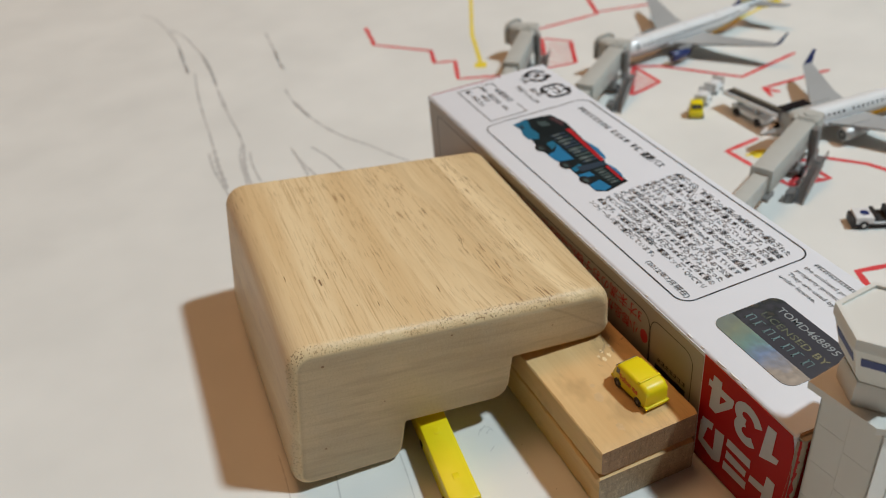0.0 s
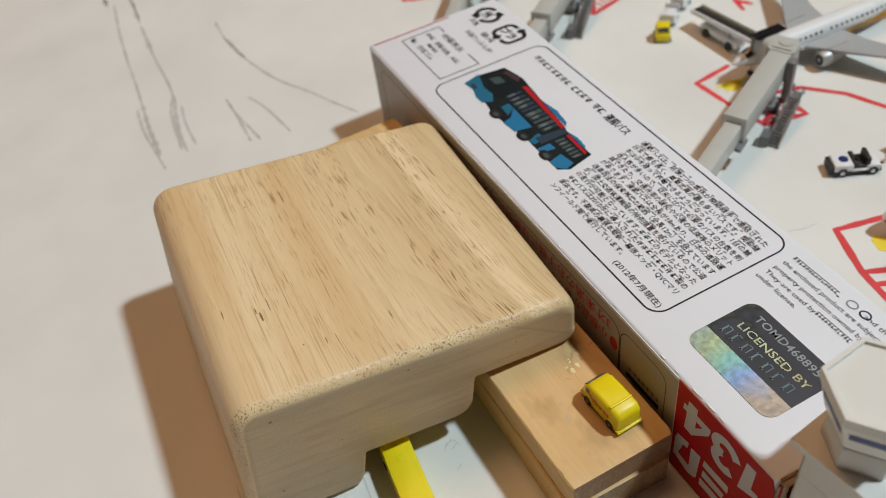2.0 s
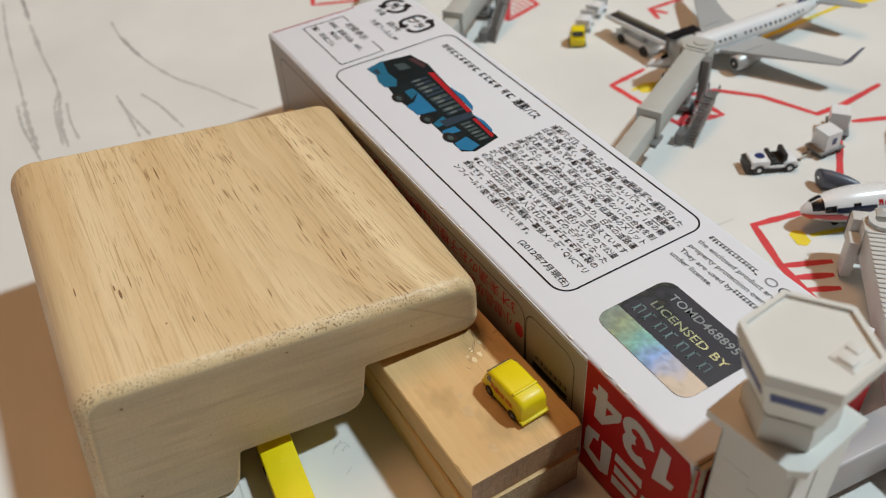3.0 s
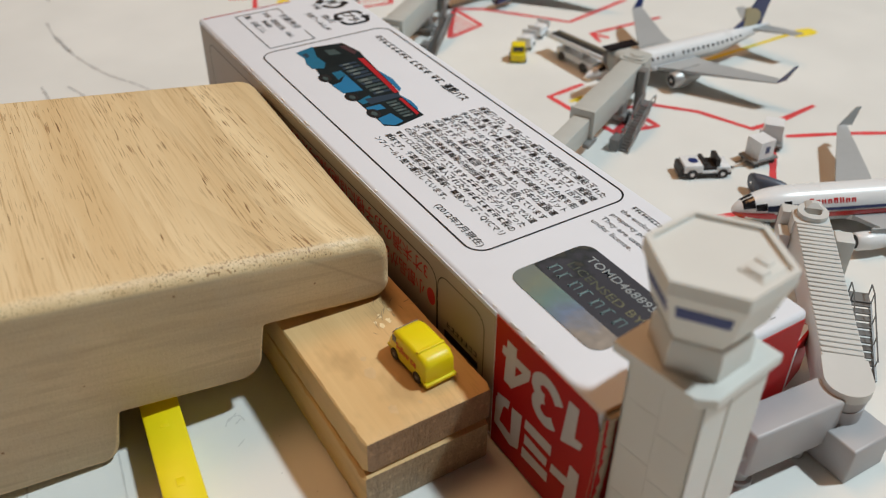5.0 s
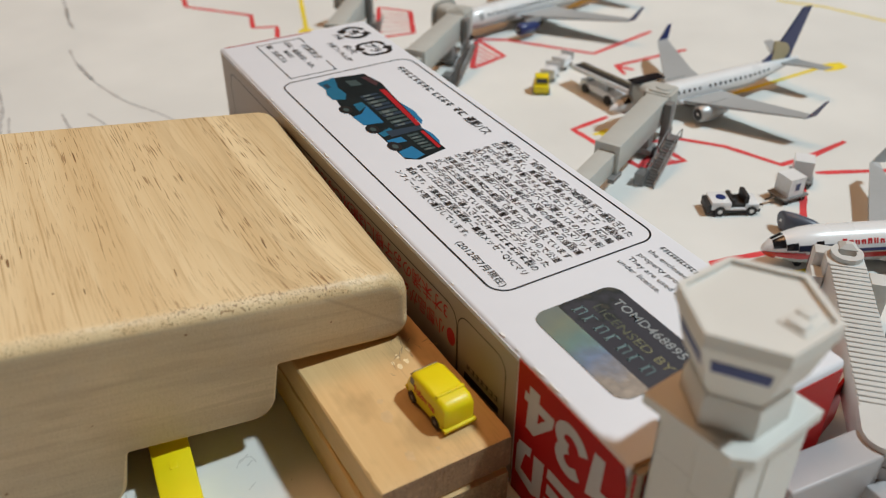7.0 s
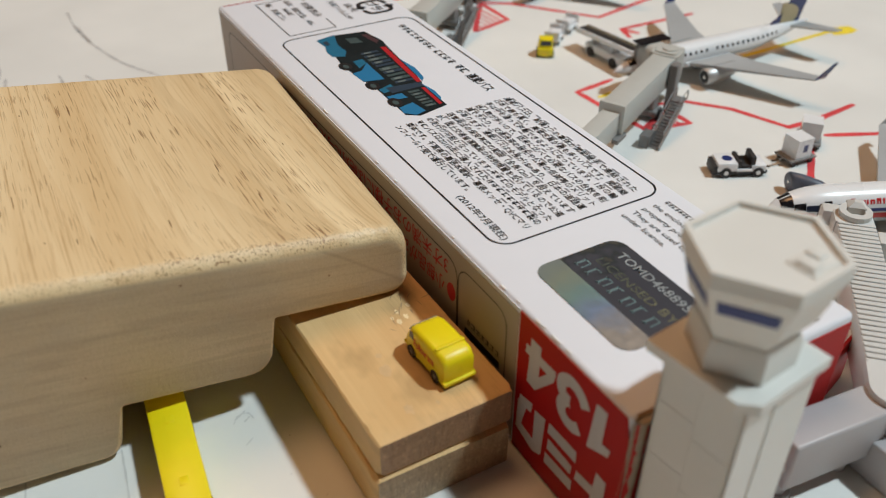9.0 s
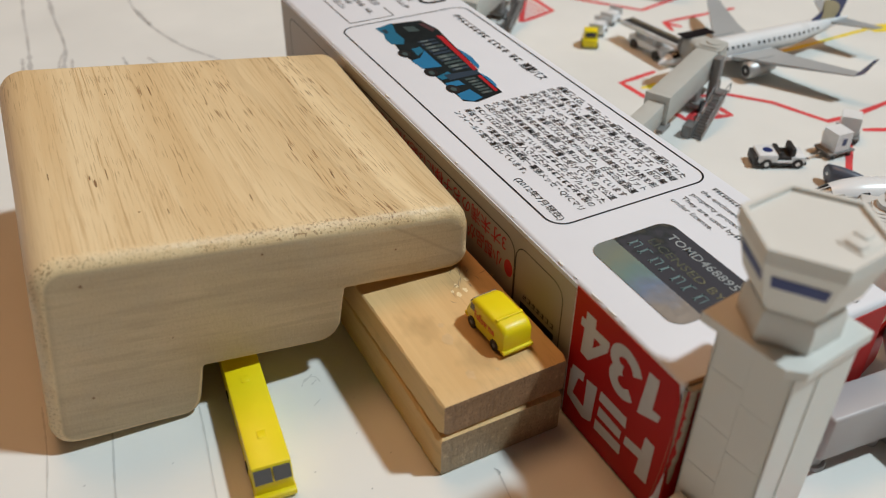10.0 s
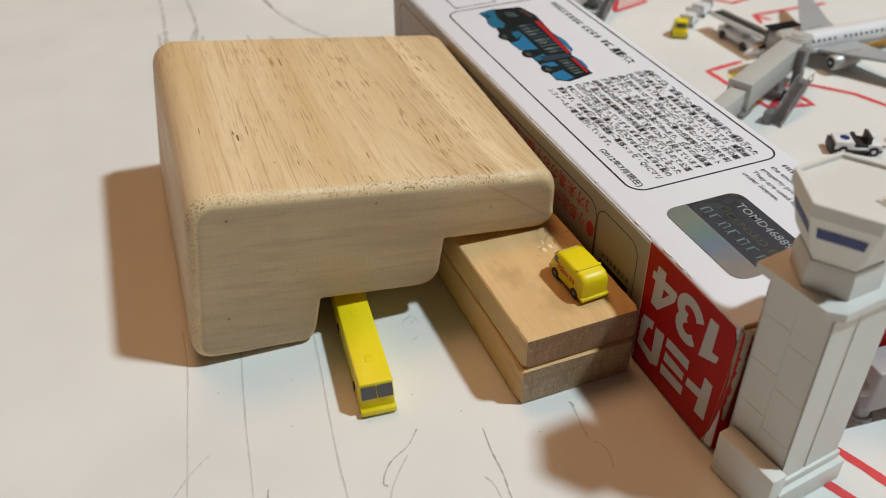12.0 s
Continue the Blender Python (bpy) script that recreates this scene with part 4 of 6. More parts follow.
    lines = [
        ["連節バスは、前後2つの車体が関節継手で連結された"],
        ["日本で最も長く、乗車定員が最も多いバスです。関節継"],
        ["手は中を通って移動できるようになっています。1台の輸"],
        ["送人数が多いので、従来に比べて必要なバスの台数を削"],
        ["減できたり、交通渋滞の緩和や公害の低減等のメリット"],
        ["があります。連節バスは全長が18mあり、日本の道路運"],
        ["送車両法の保安基準の範囲（全長12m）を超えています"],
        ["が、国土交通省運輸局の特例措置を受けているので公道"],
        ["の走行が可能となっています。", 3, "のモデルとなった"],
        [2, "バスは2010年に導入された", 8, "製の"],
        ["車体です。千葉県の幕張本郷駅－幕張メッセ・QVCマリ"],
        ["ンフィールド間で運行しています。"],
    ]
    rnd = random.Random(9)
    for i, line in enumerate(lines):
        x = 3.30 - 0.218 * i
        n = sum(len(s) if isinstance(s, str) else s for s in line)
        unit = 3.95 / n if n > 20 else 0.16
        bars(line, 0.165, (x, 7.98, BZ), unit=unit, name="text_line", **up)
        small = bmesh.new()
        y = 7.9
        while y > 7.98 - n * unit + 0.3:
            w = rnd.uniform(0.05, 0.22)
            if rnd.random() < 0.5:
                bm_prism(small, [(x + 0.146, y - w), (x + 0.178, y - w), (x + 0.178, y), (x + 0.146, y)], 0.003, 0.0055, TOPM)
            y -= w + rnd.uniform(0.03, 0.2)
        tagged(part("reading_mark", small, PRINT_GREY, top, smooth=0), kind="stuff")
    bars(["(2012年7月現在)"], 0.165, (0.66, 5.36, BZ), unit=0.130, name="text_line", **up)
    bars([8], 0.25, (3.20, 12.32, BZ), unit=0.195, bold=0.02, name="title_line", **up)
    bars([4], 0.25, (3.20, 10.66, BZ), unit=0.195, bold=0.02, name="title_line", **up)
    bars([2], 0.27, (3.20, 9.78, BZ), unit=0.215, bold=0.02, name="title_line", **up)
    bars(["連節バス"], 0.27, (3.20, 9.26, BZ), unit=0.215, bold=0.02, name="title_line", **up)
    # material table and recycling marks
    dark = dict(up, mat=PRINT_DARK)
    bars(["材質表示"], 0.22, (1.80, 14.72, BZ), unit=0.26, name="table_print", bold=0.008, **dark)
    bars(["本体：亜鉛合金、ABS、"], 0.18, (1.48, 15.05, BZ), unit=0.15, name="table_print", bold=0.008, **dark)
    bars(["MABS"], 0.18, (1.27, 14.55, BZ), unit=0.12, name="table_print", bold=0.008, **dark)
    bars(["輪：合成ゴム"], 0.18, (1.02, 15.05, BZ), unit=0.2, name="table_print", bold=0.008, **dark)
    bars(["外箱"], 0.19, (2.78, 14.95, BZ), unit=0.2, name="table_print", bold=0.008, **dark)
    bars(["外装フィルム:PP"], 0.20, (2.40, 14.5, BZ), unit=0.145, name="table_print", bold=0.008, **dark)
    bars(["袋:PE"], 0.20, (2.68, 14.15, BZ), unit=0.15, name="table_print", bold=0.008, **dark)
    for a0 in (12, 192):
        arrow = bmesh.new()
        prev = None
        for i in range(13):
            a = radians(a0 + 13.6 * i)
            w = 0.055 if i < 10 else (0.13, 0.07, 0.005)[i - 10]
            row = [arrow.verts.new((3.32 + (0.30 + sg * w) * math.cos(a), 14.82 + (0.36 + sg * w * 1.2) * math.sin(a), BZ + 0.006)) for sg in (1, -1)]
            if prev:
                arrow.faces.new((prev[0], row[0], row[1], prev[1]))
            prev = row
        part("recycling_mark", arrow, PRINT_BLACK, top, "black arrow of the paper recycling mark", smooth=0)
    bars(["紙"], 0.32, (3.2, 15.0, BZ), unit=0.34, name="mark_print", bold=0.03, **up)
    loop = rounded(2.96, 3.62, 13.25, 14.02, 0.2, 6)
    half = len(loop) // 2
    for pts in (loop[:half], loop[half:]):
        other = loop[half:] if pts[0] == loop[0] else loop[:half]
        before, after = Vector(other[-1]), Vector(other[0])
        pts = [tuple(Vector(pts[0]).lerp(before, 0.25)), *pts] + [tuple(Vector(pts[-1]).lerp(after, f)) for f in (0.3, 0.45, 0.6)]
        arrow = bmesh.new()
        prev = None
        for i, p in enumerate(pts):
            d = (Vector(pts[min(len(pts) - 1, i + 1)]) - Vector(pts[max(0, i - 1)])).normalized()
            w = 0.055 if i < len(pts) - 3 else (0.14, 0.08, 0.006)[i - len(pts) + 3]
            row = [arrow.verts.new((p[0] - sg * d.y * w, p[1] + sg * d.x * w, BZ + 0.006)) for sg in (1, -1)]
            if prev:
                arrow.faces.new((prev[0], row[0], row[1], prev[1]))
            prev = row
        part("recycling_mark", arrow, PRINT_BLACK, top, "black arrow of the plastic recycling mark", smooth=0)
    bars(["プラ"], 0.3, (3.18, 13.96, BZ), unit=0.30, name="mark_print", bold=0.03, **up)
    # legal lines
    en = dict(up, bold=0.0)
    bars([14, ",   ,   ", "and the designs of"], 0.155, (3.50, 3.54, BZ), unit=0.079, name="legal_line", **en)
    bars(["the enclosed product are subject to intellectual"], 0.155, (3.28, 3.57, BZ), unit=0.069, name="legal_line", **en)
    bars(["property protection owned by ", 10], 0.155, (3.07, 3.57, BZ), unit=0.074, name="legal_line", **en)
    bars(["They are used by ", 11], 0.155, (2.86, 3.58, BZ), unit=0.074, name="legal_line", **en)
    bars(["under license."], 0.155, (2.66, 3.60, BZ), unit=0.071, name="legal_line", **en)
    for y, mat in ((2.11, PRINT_GREY), (1.81, PRINT_SLATE)):
        part("logo_ring", bm_outline(bmesh.new(), [(3.57 + 0.085 * math.cos(a * math.pi / 8), y + 0.105 * math.sin(a * math.pi / 8)) for a in range(16)], 0.03, 0, 0.006, TOPM), mat, top, smooth=0)
    printed_bus(top)


def printed_bus(top):
    """The flat picture of an articulated bus, as printed fields of colour."""
    def field(name, pts, mat, lift):
        part(name, prism(pts, lift - 0.002, lift, TOPM), mat, top, smooth=0)

    field("picture_body", [(1.71, 12.48), (2.39, 12.37), (2.52, 11.72), (2.48, 11.39), (2.28, 9.46), (2.22, 9.31), (2.2, 8.29), (1.54, 8.14), (1.3, 8.3), (1.32, 9.64), (1.17, 10.84), (1.29, 11.7)], PRINT_WINDOW, 0.005)
    field("picture_front", [(1.23, 12.39), (1.71, 12.52), (1.55, 11.95), (1.57, 11.55), (1.43, 11.3), (1.19, 11.43), (1.18, 11.72), (1.27, 12.0)], PRINT_BLUE, 0.007)
    field("picture_lamp", [(1.30, 12.22), (1.42, 12.26), (1.42, 12.05), (1.32, 12.0)], PRINT_SLATE, 0.009)
    field("picture_windscreen", [(1.84, 12.20), (2.08, 12.12), (2.10, 11.82), (1.84, 11.88)], PRINT_PANE, 0.007)
    field("picture_headboard", [(2.24, 12.22), (2.38, 12.20), (2.46, 11.75), (2.34, 11.62)], PRINT_MAROON, 0.007)
    field("picture_panel", [(1.69, 10.79), (1.66, 9.9), (1.24, 9.99), (1.2, 10.45), (1.44, 10.5)], PRINT_SKY, 0.007)
    field("picture_panel", [(1.69, 11.02), (1.69, 10.79), (1.44, 10.62), (1.47, 11.0)], PRINT_BLUE, 0.0065)
    field("picture_panel", [(1.65, 9.63), (1.68, 9.38), (1.36, 9.32), (1.33, 9.51)], PRINT_BLUE, 0.007)
    field("picture_panel", [(1.66, 9.16), (1.68, 8.93), (1.34, 8.97), (1.33, 9.16)], PRINT_SKY, 0.007)
    field("picture_panel", [(1.66, 8.70), (1.72, 8.27), (1.48, 8.20), (1.30, 8.38), (1.33, 8.62)], PRINT_SKY, 0.007)
    field("picture_stripe", [(2.31, 11.41), (2.43, 11.34), (2.28, 9.46), (2.17, 9.41)], PRINT_RED, 0.008)
    field("picture_stripe", [(2.12, 9.18), (2.20, 9.17), (2.16, 8.4), (2.08, 8.37)], PRINT_RED, 0.008)
    field("picture_roof", [(2.40, 10.62), (2.47, 10.06), (2.40, 9.58), (2.30, 9.45), (2.34, 9.99)], PRINT_SKY, 0.008)
    field("picture_roof", [(2.22, 9.33), (2.29, 8.95), (2.26, 8.63), (2.19, 8.50)], PRINT_SKY, 0.008)
    field("picture_joint", [(1.50, 9.52), (2.24, 9.44), (2.21, 9.24), (1.50, 9.24)], PRINT_SLATE, 0.008)
    rnd = random.Random(21)
    for k in range(10):
        y = 11.30 - 0.178 * k
        w = rnd.uniform(0.09, 0.15)
        field("picture_pane", [(1.78, y), (2.22 - 0.06 * rnd.random(), y - 0.01), (2.20, y - w), (1.77, y - w)], PRINT_PANE if rnd.random() < 0.6 else PRINT_SLATE, 0.007)
        if rnd.random() < 0.55:
            field("picture_glint", [(1.84, y - 0.02), (2.02, y - 0.03), (2.0, y - w + 0.01), (1.84, y - w + 0.015)], PRINT_GLINT, 0.009)
    for k in range(6):
        y = 9.16 - 0.135 * k
        field("picture_pane", [(1.80, y), (2.04, y - 0.01), (2.03, y - 0.09), (1.80, y - 0.08)], PRINT_PANE, 0.008)
        if k % 2:
            field("picture_glint", [(1.84, y - 0.01), (1.96, y - 0.015), (1.96, y - 0.075), (1.84, y - 0.07)], PRINT_GLINT, 0.009)
    for x, y in ((1.22, 10.84), (1.31, 9.74), (1.36, 8.86)):
        field("picture_wheel", [(x + 0.135 * math.cos(a * math.pi / 8), y + 0.20 * math.sin(a * math.pi / 8)) for a in range(16)], PRINT_BLACK, 0.010)
        field("picture_hub", [(x + 0.005 + 0.06 * math.cos(a * math.pi / 8), y - 0.02 + 0.095 * math.sin(a * math.pi / 8)) for a in range(16)], PRINT_PANE, 0.012)


carton()


def sticker():
    top = thing("hologram_sticker", "rounded silver hologram licence sticker on the carton", "sticker", (0, 0, BZ))
    pts = rounded(0.62, 2.22, 1.03, 3.14, 0.24)
    part("foil", prism(pts, 0.001, 0.008), FOIL_DARK, top, "dark rainbow foil", smooth=0)
    strip = [p for p in pts if p[0] < 1.12]
    strip = sorted([p for p in strip if p[1] > 2.1], key=lambda p: -p[0]) + sorted([p for p in strip if p[1] <= 2.1], key=lambda p: p[0])
    strip = [(1.12, 3.14)] + strip + [(1.12, 1.03)]
    part("foil_strip", prism(strip, 0.006, 0.011), FOIL_LIGHT, top, "bright silver foil strip", smooth=0)
    st = dict(right=(0, -1, 0), up=(1, 0, 0), lift=0.011, mat=FOIL_PRINT, parent=top)
    bars(["TOMD468895"], 0.23, (1.90, 2.80, 0), unit=0.155, name="foil_letters", **st)
    bars(["LICENSED BY"], 0.22, (1.56, 2.85, 0), unit=0.155, name="foil_letters", **dict(st, mat=FOIL_GOLD))
    # a lettered brand line, as plain upright shapes with feet
    for k in range(7):
        y = 2.95 - 0.252 * k
        mark = bmesh.new()
        for x0, x1, y0, y1 in ((1.25, 1.46, -0.05, -0.015), (1.25, 1.275, -0.075, 0.0), (1.44, 1.46, -0.14, 0.0), (1.27, 1.45, -0.16, -0.14))[:4 - k % 2]:
            bm_prism(mark, [(x0, y + y0), (x1, y + y0), (x1, y + y1), (x0, y + y1)], 0.009, 0.0115)
        part("foil_mark", mark, FOIL_TEAL, top, smooth=0)


sticker()

# ---- yellow toys ----


def toy_bus():
    top = thing("toy_bus", "long yellow toy apron bus parked under the wooden block", "bus", (-4.78, 2.98, 0.0), -6.5, stands=True)
    bm = box(-0.30, 0.30, 0.05, 4.3, 0.10, 0.68, bevel=0.03)
    for v in bm.verts:
        if v.co.y < 0.15 and v.co.z > 0.5:
            v.co.y += 0.08
    part("body", bm, TOY_YELLOW, top)
    part("bumper", box(-0.315, 0.315, -0.03, 0.2, 0.05, 0.17, bevel=0.025), TOY_YELLOW, top)
    part("skirt", box(-0.31, 0.31, 0.1, 4.28, 0.04, 0.14, bevel=0.02), TOY_YELLOW, top)
    for x0, x1 in ((-0.275, -0.015), (0.015, 0.275)):
        m = Matrix.Translation((0, 0.044, 0.36)) @ pose(0, 0, 0, -15, 0, 0)
        part("windscreen_pane", box(x0, x1, -0.008, 0.012, 0.03, 0.275, m), TOY_GLASS, top, "dark grey windscreen pane", smooth=0)
    for y in (0.75, 2.0, 3.2):
        hatch = box(-0.07, 0.06, y - 0.08, y + 0.08, 0.672, 0.684, bevel=0.004)
        bm_box(hatch, -0.07, -0.045, y - 0.08, y + 0.08, 0.682, 0.692)
        part("roof_hatch", hatch, TOY_YELLOW, top)
    for y in (0.7, 2.3, 3.7):
        for s in (-1, 1):
            part("wheel", cyl((s * 0.27, y, 0.1), (s * 0.318, y, 0.1), 0.10, seg=14), RUBBER, top)


toy_bus()


def toy_van():
    top = thing("toy_van", "small yellow toy follow-me van on the wooden planks", "van", (-0.84, 3.30, 1.363), 3.0)
    top.matrix_basis = top.matrix_basis @ Matrix.Diagonal((1.05, 1.06, 1.05, 1))
    # y runs to the front
    sec = []
    for y, w, h0, h1 in ((-0.52, 0.20, 0.12, 0.40), (-0.50, 0.245, 0.09, 0.47), (-0.40, 0.26, 0.08, 0.53), (0.0, 0.262, 0.08, 0.545), (0.25, 0.26, 0.08, 0.54), (0.36, 0.25, 0.08, 0.50), (0.45, 0.235, 0.08, 0.37), (0.51, 0.22, 0.09, 0.27), (0.53, 0.19, 0.12, 0.22)):
        r = 0.085
        pts = []
        for cx, cz, a in ((w - r, h1 - r, 0), (-(w - r), h1 - r, 90)):
            pts += [(cx + r * math.cos(radians(a + 30 * i)), y, max(h0 + 0.02, cz + r * math.sin(radians(a + 30 * i)))) for i in range(4)]
        pts += [(-w, y, h0), (w, y, h0)]
        sec.append(pts)
    part("body", loft(sec), TOY_YELLOW, top, smooth=50)
    part("rear_bumper", box(-0.27, 0.27, -0.56, -0.45, 0.07, 0.13, bevel=0.02), TOY_YELLOW, top)
    part("front_bumper", box(-0.24, 0.24, 0.46, 0.555, 0.07, 0.13, bevel=0.02), TOY_YELLOW, top)
    part("roof_ridge", box(-0.235, 0.235, -0.30, -0.24, 0.50, 0.562, bevel=0.02), TOY_YELLOW, top)
    for s in (-1, 1):
        for y in (-0.30, 0.30):
            w = part("wheel", cyl((s * 0.215, y, 0.095), (s * 0.272, y, 0.095), 0.098, seg=18), RUBBER, top)
            part("hub", cyl((s * 0.270, y, 0.095), (s * 0.278, y, 0.095), 0.035, seg=12), DARK_PLASTIC, w)
        part("cab_window", prism([(0.25, 0.34), (0.36, 0.34), (0.34, 0.46), (0.25, 0.46)], 0, 0.006, Matrix(((0, 0, s, s * 0.258), (1, 0, 0, 0), (0, 1, 0, 0), (0, 0, 0, 1)))), TOY_GLASS, top, smooth=0)
    part("windscreen", box(-0.19, 0.19, -0.008, 0.008, -0.09, 0.09, Matrix.Translation((0, 0.415, 0.43)) @ pose(0, 0, 0, 38, 0, 0)), TOY_GLASS, top, "dark windscreen", smooth=0)
    side = text_bm("Follow me", 0.19, (-0.262, 0.24, 0.255), (0, -1, 0), (0, 0, 1), lift=0.006, bold=0.035)
    k = 0.52 / width_of(side, (0, -1, 0))
    for v in side.verts:
        v.co.y = 0.24 + (v.co.y - 0.24) * k
    part("side_lettering", side, ORANGE, top, "orange follow-me lettering", smooth=0)


toy_van()

# ---- control tower ----


def control_tower():
    top = thing("control_tower", "white plastic toy airport control tower with blue windows", "control tower", (0.78, -0.47, 0.0), 7.0, stands=True)
    s, b = 0.62, 0.48
    part("plinth", box(-s - 0.1, s + 0.1, -s - 0.15, b - 0.02, 0.0, 0.46, bevel=0.025), TOWER_WHITE, top)
    part("plinth_step", box(-s - 0.05, s + 0.04, -s - 0.06, b - 0.04, 0.46, 0.62, bevel=0.02), TOWER_WHITE, top)
    part("side_plinth", box(-s - 0.31, -s - 0.02, -s - 0.12, 0.40, 0.0, 0.88, bevel=0.025), TOWER_WHITE, top)
    # panels with recessed joints on the shaft
    shaft = part("shaft", box(-s + 0.005, s - 0.005, -s + 0.005, b - 0.005, 0.4, 3.86), TOWER_WHITE, top, smooth=0)
    hs = [0.5, 1.28, 2.14, 3.0, 3.84]
    for z0, z1 in zip(hs, hs[1:]):
        for y0, y1, d in ((-s, -0.074, 0.0), (-0.066, b, 0.22)):
            part("panel", box(-s, -s + 0.03, y0, y1, z0 + (d if z0 > 0.6 else 0) + 0.004, z1 + (d if z1 < 3.5 else 0) - 0.004), TOWER_WHITE, shaft, smooth=0)
    part("pilaster", box(-s, -0.16, -s - 0.012, -s + 0.03, 0.42, 3.84), TOWER_WHITE, shaft, smooth=0)
    part("pilaster", box(-0.09, s, -s - 0.012, -s + 0.03, 0.42, 3.84), TOWER_WHITE, shaft, smooth=0)
    part("pilaster", box(s - 0.03, s, -s, b, 0.42, 3.84), TOWER_WHITE, shaft, smooth=0)
    part("pilaster", box(-s, s, b - 0.03, b, 0.42, 3.84), TOWER_WHITE, shaft, smooth=0)
    q = 0.70
    slab = [(-q, -q + 0.18), (-q + 0.18, -q), (q, -q), (q, q), (-q, q)]
    part("gallery_slab", prism(slab, 3.84, 3.98), TOWER_WHITE, top, smooth=30)

    def hexagon(r, z, turn=118.5):
        return [(r * math.cos(radians(turn - 60 * i)), r * math.sin(radians(turn - 60 * i)), z) for i in range(6)]

    part("neck", loft([hexagon(0.60, 3.95), hexagon(0.60, 4.30), hexagon(0.56, 4.42)]), TOWER_WHITE, top, smooth=20)
    part("cab", loft([hexagon(0.52, 4.40), hexagon(0.66, 4.62), hexagon(0.80, 5.12), hexagon(0.845, 5.2), hexagon(0.845, 5.28)]), TOWER_WHITE, top, smooth=20)
    rim = bmesh.new()
    o0, o1, i1, i0 = hexagon(0.845, 5.27), hexagon(0.845, 5.40), hexagon(0.76, 5.40), hexagon(0.76, 5.27)
    for a, b in ((o0, o1), (o1, i1), (i1, i0)):
        for i in range(6):
            j = (i + 1) % 6
            rim.faces.new([rim.verts.new(p) for p in (a[i], a[j], b[j], b[i])])
    bmesh.ops.remove_doubles(rim, verts=rim.verts, dist=0.001)
    part("parapet", rim, TOWER_WHITE, top, smooth=20)
    part("roof", loft([hexagon(0.77, 5.27), hexagon(0.77, 5.345)]), TOWER_WHITE, top, smooth=20)
    u = part("roof_unit", box(-0.06, 0.38, -0.60, -0.26, 5.34, 5.368, bevel=0.012), TOWER_WHITE, top)
    part("roof_block", box(-0.02, 0.15, -0.55, -0.33, 5.36, 5.405, bevel=0.012), TOWER_WHITE, u)
    part("roof_block", box(0.20, 0.35, -0.47, -0.29, 5.36, 5.395, bevel=0.012), TOWER_WHITE, u)
    a, b = hexagon(0.66, 4.62), hexagon(0.80, 5.12)
    for i in range(6):
        j = (i + 1) % 6
        p = [Vector(a[i]), Vector(a[j]), Vector(b[j]), Vector(b[i])]

        def at(f, g):
            return (p[0].lerp(p[1], f)).lerp(p[3].lerp(p[2], f), g)
        n = (p[1] - p[0]).cross(p[3] - p[0]).normalized()
        if n.dot(at(0.5, 0.5) - Vector((0, 0, 4.9))) < 0:
            n = -n
        if n.dot(Vector((0.0, -1.0, 0))) > 0.8:
            continue
        bm = bmesh.new()
        quad = [at(0.1, 0.50), at(0.9, 0.50), at(0.9, 0.84), at(0.1, 0.84)]
        lo = [bm.verts.new(v - n * 0.01) for v in quad]
        hi = [bm.verts.new(v + n * 0.008) for v in quad]
        bm.faces.new(hi)
        for k in range(4):
            bm.faces.new((lo[k], lo[(k + 1) % 4], hi[(k + 1) % 4], hi[k]))
        part("window", bm, TOWER_BLUE, top, "dark blue window band", smooth=0)


control_tower()

# ---- passenger bridges ----


def service_stair(top, x1, landing, run, y0, y1, treads=9):
    """Smoky plastic stair beside a bridge: a landing that ends at x1, and a flight running back along x to the ground."""
    x0 = x1 - landing
    st = part("stair_landing", box(x0, x1, y0, y1, 0.66, 0.70), CLEAR_GREY, top, "smoky grey landing")
    for i in range(treads):
        f = i / (treads - 1)
        x, z = x0 - run * f, 0.66 - 0.6 * f
        part("step", box(x - 0.08, x + 0.06, y0, y1, z - 0.03, z, bevel=0.006, segs=1), CLEAR_GREY, st)
    for y in (y0 - 0.01, y1 + 0.01):
        part("stringer", prism([(x0 + 0.05, 0.70), (x0, 0.56), (x0 - run - 0.08, 0.0), (x0 - run - 0.12, 0.12)], -0.015, 0.015,
                               Matrix(((1, 0, 0, 0), (0, 0, 1, y), (0, 1, 0, 0), (0, 0, 0, 1)))), CLEAR_GREY, st)
        rail = bmesh.new()
        for k in range(4):
            f = k / 3
            x, z = x0 - (run - 0.15) * f, 0.68 - 0.53 * f
            bm_cyl(rail, (x, y, z), (x, y, z + 0.24), 0.012, seg=6)
        bm_cyl(rail, (x0, y, 0.92), (x0 - run + 0.1, y, 0.36), 0.014, seg=6)
        bm_cyl(rail, (x0, y, 0.92), (x1 - 0.02, y, 0.92), 0.014, seg=6)
        bm_cyl(rail, (x1 - 0.02, y, 0.68), (x1 - 0.02, y, 0.92), 0.014, seg=6)
        part("handrail", rail, CLEAR_GREY, st)


def arch(w0, w1, z0, z1, r, d0, d1, m=None):
    """A slab with rounded upper corners, standing across x and d0 to d1 deep along y."""
    pts = [(w0, z0), (w1, z0)]
    for cx, a in ((w1 - r, 0), (w0 + r, 90)):
        pts += [(cx + r * math.cos(radians(a + 18 * i)), z1 - r + r * math.sin(radians(a + 18 * i))) for i in range(6)]
    return prism(pts, d0, d1, (m or Matrix()) @ Matrix(((1, 0, 0, 0), (0, 0, 1, 0), (0, 1, 0, 0), (0, 0, 0, 1))))


